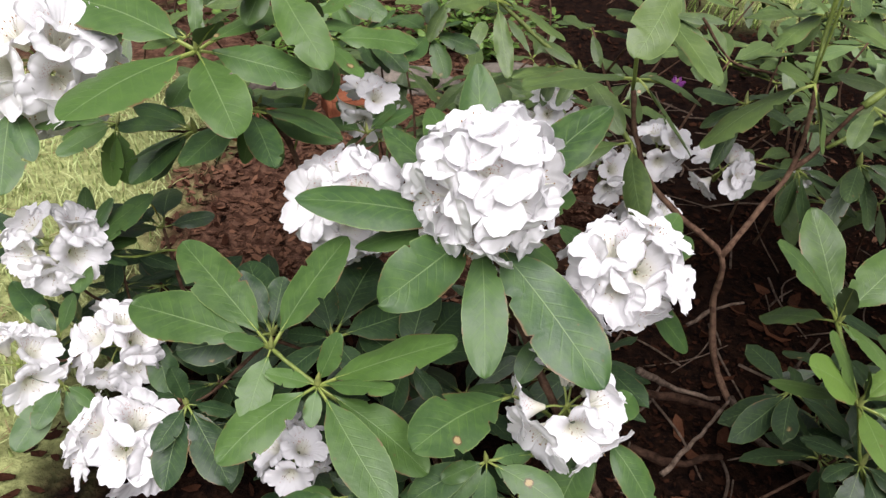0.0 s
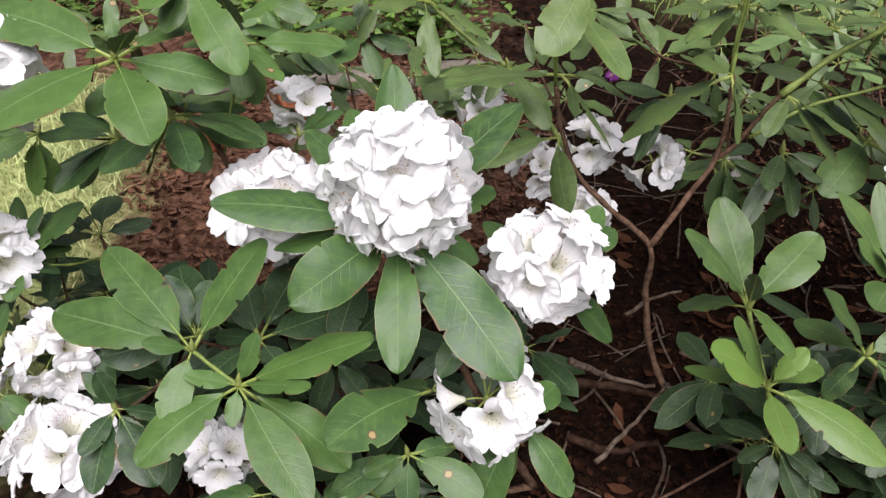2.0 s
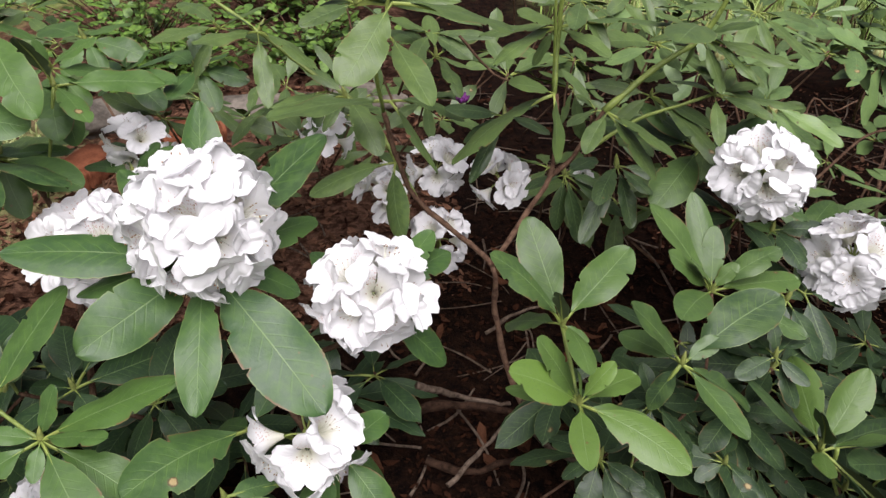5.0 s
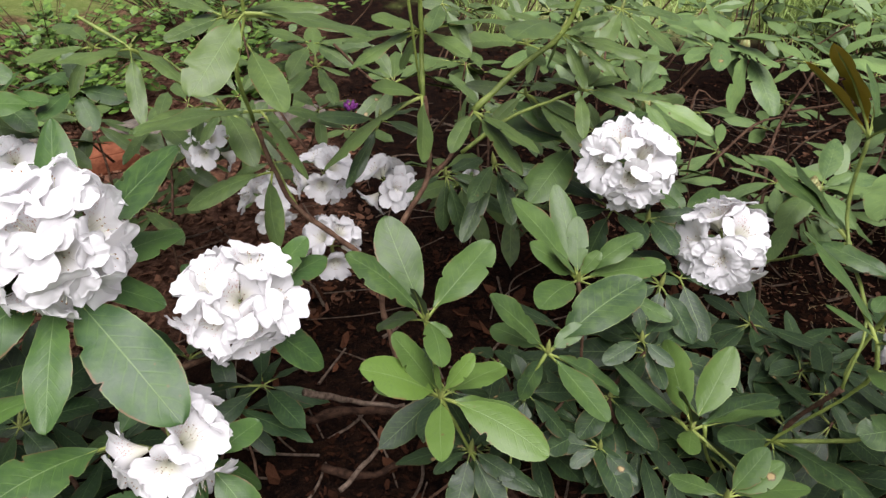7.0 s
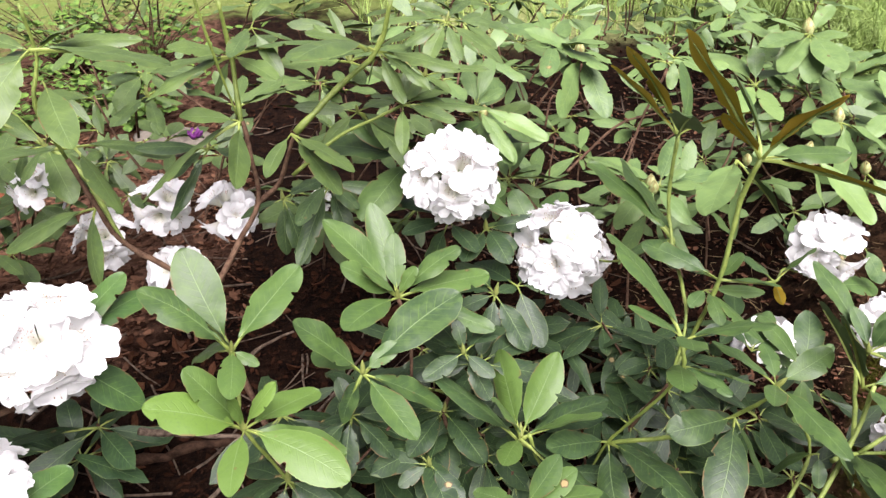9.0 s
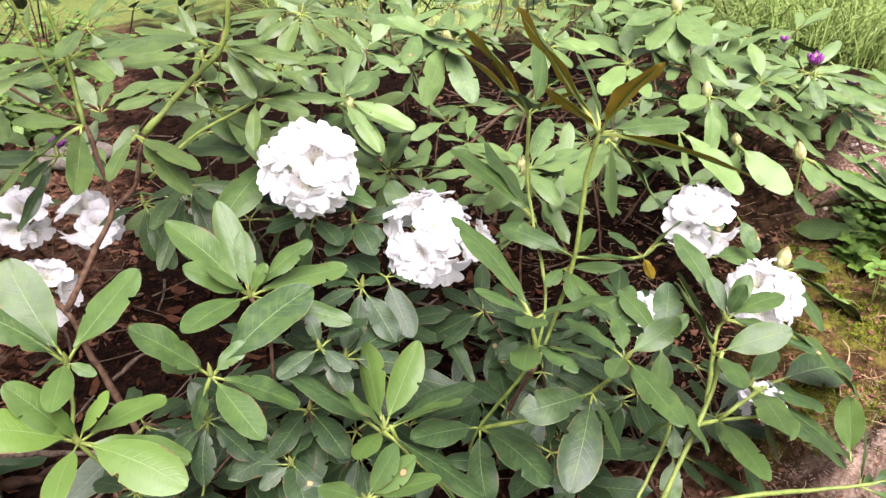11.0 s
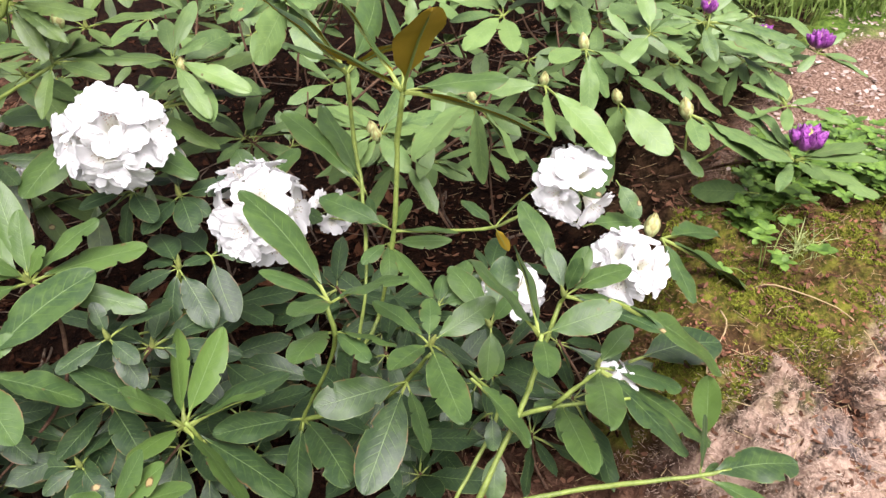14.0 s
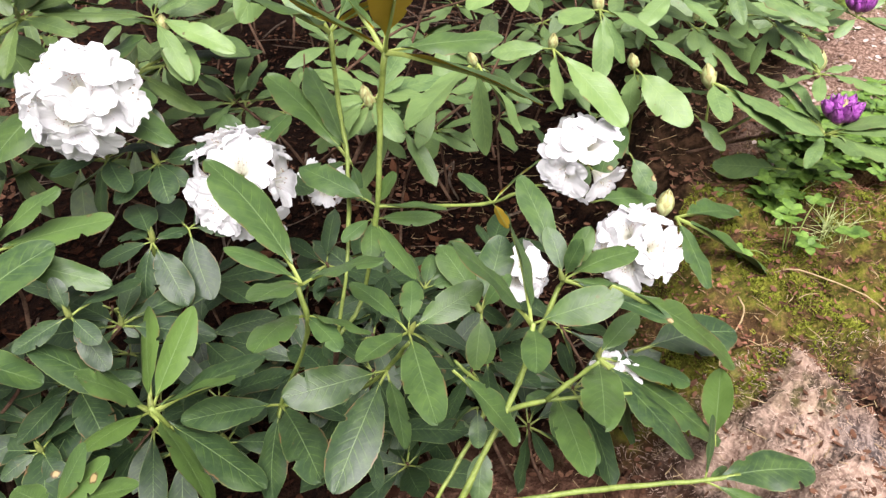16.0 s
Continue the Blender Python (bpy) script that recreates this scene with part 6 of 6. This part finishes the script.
whorl(back, (0.607, 0.787, 0.477), [(-0.088, 0.008, 0.000, 0.40), (-0.035, -0.051, -0.034, 0.44), (0.006, -0.052, -0.032, 0.44), (0.058, -0.053, -0.040, 0.40), (0.078, -0.005, -0.013, 0.36), (-0.056, -0.025, -0.019, 0.44), (0.040, 0.040, 0.012, 0.44)])
whorl(back, (0.568, 0.729, 0.433), [(0.075, -0.008, 0.004, 0.33), (0.022, -0.037, -0.010, 0.44), (-0.053, 0.017, 0.029, 0.44), (-0.048, -0.010, 0.005, 0.44), (-0.030, -0.046, -0.011, 0.44)])
whorl(bud, (0.641, 0.764, 0.374), [(0.043, 0.029, 0.010, 0.44), (0.077, -0.062, -0.027, 0.28), (0.027, -0.080, -0.043, 0.26), (-0.055, 0.006, 0.010, 0.44), (-0.001, 0.052, 0.030, 0.44), (0.038, 0.061, 0.044, 0.28)])
whorl(back, (0.379, 0.732, 0.5), [(0.043, 0.011, -0.020, 0.44), (0.027, -0.040, -0.043, 0.38), (-0.023, -0.068, -0.010, 0.40), (0.023, 0.039, 0.021, 0.44)])
whorl(front, (-0.168, 0.82, 0.41), [(-0.072, 0.061, -0.010, 0.44), (0.022, 0.091, -0.010, 0.44), (0.022, -0.034, -0.030, 0.44), (-0.020, -0.037, -0.030, 0.44), (0.067, -0.022, -0.010, 0.44)], young=0.5)
whorl(mid, (0.802, 0.45, 0.284), [(0.017, -0.080, -0.009, 0.29), (-0.013, -0.053, -0.004, 0.33), (0.057, -0.018, 0.000, 0.32), (-0.030, -0.022, -0.002, 0.44)])
whorl(mid, (0.831, 0.395, 0.242), [(0.015, 0.030, 0.010, 0.44), (0.047, 0.043, 0.009, 0.35), (-0.015, 0.050, 0.009, 0.37), (0.041, 0.000, 0.002, 0.44)])

# flower heads and buds
truss(front, (0.011, 0.492, 0.378), 0.135, 23, (-0.059, -0.566, 0.823), False)
truss(front, (0.152, 0.509, 0.285), 0.118, 15, (-0.178, -0.499, 0.848), False)
truss(front, (0.097, 0.397, 0.223), 0.110, 10, (-0.133, -0.412, 0.902), True)
truss(front, (-0.116, 0.586, 0.282), 0.127, 15, (0.063, -0.543, 0.838), False)
truss(front, (-0.117, 0.763, 0.307), 0.082, 9, (0.056, -0.608, 0.792), False)
truss(front, (-0.406, 0.61, 0.396), 0.141, 15, (0.313, -0.561, 0.766), False)
truss(front, (-0.405, 0.554, 0.225), 0.099, 12, (0.281, -0.46, 0.842), True)
truss(front, (-0.424, 0.468, 0.141), 0.097, 9, (0.286, -0.381, 0.879), True)
truss(front, (-0.342, 0.509, 0.138), 0.099, 11, (0.225, -0.413, 0.882), True)
truss(front, (-0.318, 0.436, 0.078), 0.117, 12, (0.205, -0.355, 0.912), True)
truss(front, (-0.142, 0.401, 0.117), 0.073, 9, (0.082, -0.366, 0.927), False)
truss(front, (0.169, 0.738, 0.262), 0.077, 9, (-0.156, -0.569, 0.808), True)
truss(back, (0.241, 0.767, 0.282), 0.079, 9, (-0.024, -0.593, 0.805), True)
truss(back, (0.319, 0.75, 0.273), 0.082, 9, (-0.08, -0.581, 0.81), True)
truss(back, (0.246, 0.74, 0.193), 0.088, 9, (-0.027, -0.546, 0.838), True)
truss(back, (0.103, 0.791, 0.311), 0.069, 7, (0.074, -0.609, 0.79), True)
truss(mid, (0.575, 0.617, 0.360), 0.107, 16, (-0.173, -0.575, 0.799), False)
truss(mid, (0.694, 0.580, 0.274), 0.112, 16, (-0.237, -0.505, 0.83), True)
truss(mid, (1.057, 0.571, 0.227), 0.100, 10, (-0.254, -0.509, 0.823), True)
truss(mid, (1.058, 0.438, 0.2), 0.090, 11, (-0.275, -0.437, 0.857), True)
truss(mid, (0.782, 0.68, 0.189), 0.063, 7, (-0.043, -0.558, 0.829), True)
truss(mid, (0.958, 0.515, 0.136), 0.078, 8, (-0.192, -0.452, 0.871), True)
truss(mid, (0.985, 0.330, 0.150), 0.050, 6, (-0.227, -0.368, 0.902), True)
truss(mid, (0.437, 0.783, 0.256), 0.031, 5, (0.192, -0.594, 0.781), True)
flower_bud(bud, (1.358, 0.534, 0.246), 0.057)
flower_bud(bud, (1.327, 0.726, 0.355), 0.034)
flower_bud(bud, (1.604, 0.796, 0.245), 0.050)
flower_bud(bud, (1.513, 0.822, 0.266), 0.028)
flower_bud(back, (0.282, 0.891, 0.319), 0.027)
flower_bud(bud, (1.457, 0.939, 0.308), 0.022)
leaf_bud(bud, (0.648, 0.759, 0.366), 0.018)
leaf_bud(bud, (0.844, 0.652, 0.292), 0.018)
leaf_bud(bud, (1.241, 0.619, 0.265), 0.025)
leaf_bud(bud, (1.159, 0.654, 0.284), 0.019)
leaf_bud(bud, (1.05, 0.647, 0.327), 0.016)
leaf_bud(bud, (1.126, 0.691, 0.344), 0.019)
leaf_bud(bud, (1.405, 0.635, 0.248), 0.023)
leaf_bud(bud, (1.1, 0.467, 0.217), 0.024)
leaf_bud(bud, (0.956, 0.633, 0.329), 0.015)
leaf_bud(bud, (0.795, 0.809, 0.422), 0.019)
leaf_bud(bud, (0.842, 0.657, 0.298), 0.018)
leaf_bud(bud, (1.149, 0.821, 0.423), 0.023)
leaf_bud(back, (0.545, 0.727, 0.444), 0.017)
leaf_bud(bud, (1.308, 0.768, 0.278), 0.015)

# bare inner twigs
stem(bud, 0.0022, bark, [(0.97, 0.92, 0.275), (1.026, 0.92, 0.283), (1.08, 0.92, 0.286), (1.148, 0.92, 0.238)])
stem(bud, 0.0018, bark, [(1.08, 0.92, 0.286), (1.121, 0.92, 0.296), (1.174, 0.92, 0.311)])
stem(bud, 0.0020, bark, [(0.96, 0.90, 0.15), (0.998, 0.92, 0.204), (1.043, 0.92, 0.242), (1.087, 0.92, 0.263)])
stem(bud, 0.0018, bark, [(0.79, 0.90, 0.27), (0.807, 0.92, 0.315), (0.844, 0.92, 0.295), (0.878, 0.92, 0.314)])
stem(bud, 0.0024, bark, [(0.86, 0.80, 0.02), (0.90, 0.82, 0.10), (0.885, 0.84, 0.18), (0.93, 0.88, 0.25)])
stem(bud, 0.0020, bark, [(0.86, 0.80, 0.02), (0.82, 0.83, 0.11), (0.79, 0.86, 0.19), (0.80, 0.88, 0.26)])

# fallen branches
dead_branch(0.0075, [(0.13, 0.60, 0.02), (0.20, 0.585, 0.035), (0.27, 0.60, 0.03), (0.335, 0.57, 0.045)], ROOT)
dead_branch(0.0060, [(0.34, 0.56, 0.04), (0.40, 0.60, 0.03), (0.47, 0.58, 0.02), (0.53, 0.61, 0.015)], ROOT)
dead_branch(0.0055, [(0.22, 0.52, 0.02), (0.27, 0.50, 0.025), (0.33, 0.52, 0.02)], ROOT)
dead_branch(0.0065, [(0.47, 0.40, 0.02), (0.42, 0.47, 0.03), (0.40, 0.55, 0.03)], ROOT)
dead_branch(0.004, [(0.208, 0.536, 0.131), (0.275, 0.568, 0.073), (0.323, 0.559, 0.074)])
dead_branch(0.003, [(0.24, 0.466, 0.046), (0.286, 0.509, 0.055), (0.336, 0.561, 0.069)])
dead_branch(0.004, [(0.34, 0.569, 0.065), (0.349, 0.504, 0.073), (0.373, 0.471, 0.08), (0.394, 0.442, 0.093)])
dead_branch(0.003, [(0.305, 0.666, 0.09), (0.339, 0.684, 0.102), (0.38, 0.695, 0.111)])
dead_branch(0.0025, [(0.38, 0.576, 0.052), (0.425, 0.61, 0.076), (0.468, 0.651, 0.098)])

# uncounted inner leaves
filler(front, "inner_leaves", [((-0.05, 0.56, 0.10), (0.22, 0.08, 0.06), 16, 0.10, 0.1), ((-0.34, 0.60, 0.10), (0.12, 0.08, 0.06), 7, 0.09, 0.1), ((0.02, 0.42, 0.05), (0.2, 0.05, 0.03), 4, 0.09, 0.1)], 21, "inner leaves of the shrub, darkened by age and painted shade", 1.0)
filler(mid, "inner_leaves", [((0.62, 0.50, 0.07), (0.22, 0.10, 0.04), 12, 0.09, 0.1), ((0.85, 0.45, 0.07), (0.12, 0.10, 0.04), 7, 0.09, 0.1), ((0.60, 0.52, 0.12), (0.24, 0.10, 0.03), 16, 0.09, -0.1), ((0.90, 0.50, 0.10), (0.12, 0.08, 0.03), 9, 0.08, -0.1)], 22, "inner leaves of the shrub, darkened by age and painted shade", 1.0)
filler(back, "inner_leaves", [((0.30, 1.10, 0.26), (0.40, 0.22, 0.12), 15, 0.085, 0.0), ((0.48, 0.95, 0.34), (0.32, 0.10, 0.09), 9, 0.08, 0.0), ((0.50, 0.82, 0.20), (0.10, 0.08, 0.07), 5, 0.09, -0.3), ((0.45, 1.45, 0.32), (0.4, 0.2, 0.12), 16, 0.085, 0.0), ((0.02, 1.0, 0.20), (0.16, 0.1, 0.08), 14, 0.08, 0.0), ((-0.38, 1.15, 0.27), (0.14, 0.10, 0.06), 10, 0.085, 0.0)], 23, "crowded olive leaves at the back of the shrub")
filler(bud, "inner_leaves", [((1.00, 1.15, 0.28), (0.45, 0.22, 0.10), 34, 0.085, 0.0), ((1.45, 0.95, 0.22), (0.2, 0.15, 0.06), 30, 0.085, 0.1), ((1.10, 0.84, 0.20), (0.28, 0.08, 0.06), 16, 0.08, 0.0), ((0.82, 0.78, 0.20), (0.12, 0.10, 0.06), 6, 0.085, 0.0), ((1.2, 1.5, 0.30), (0.5, 0.15, 0.10), 50, 0.085, 0.0)], 24, "crowded light green leaves at the back of the shrub")
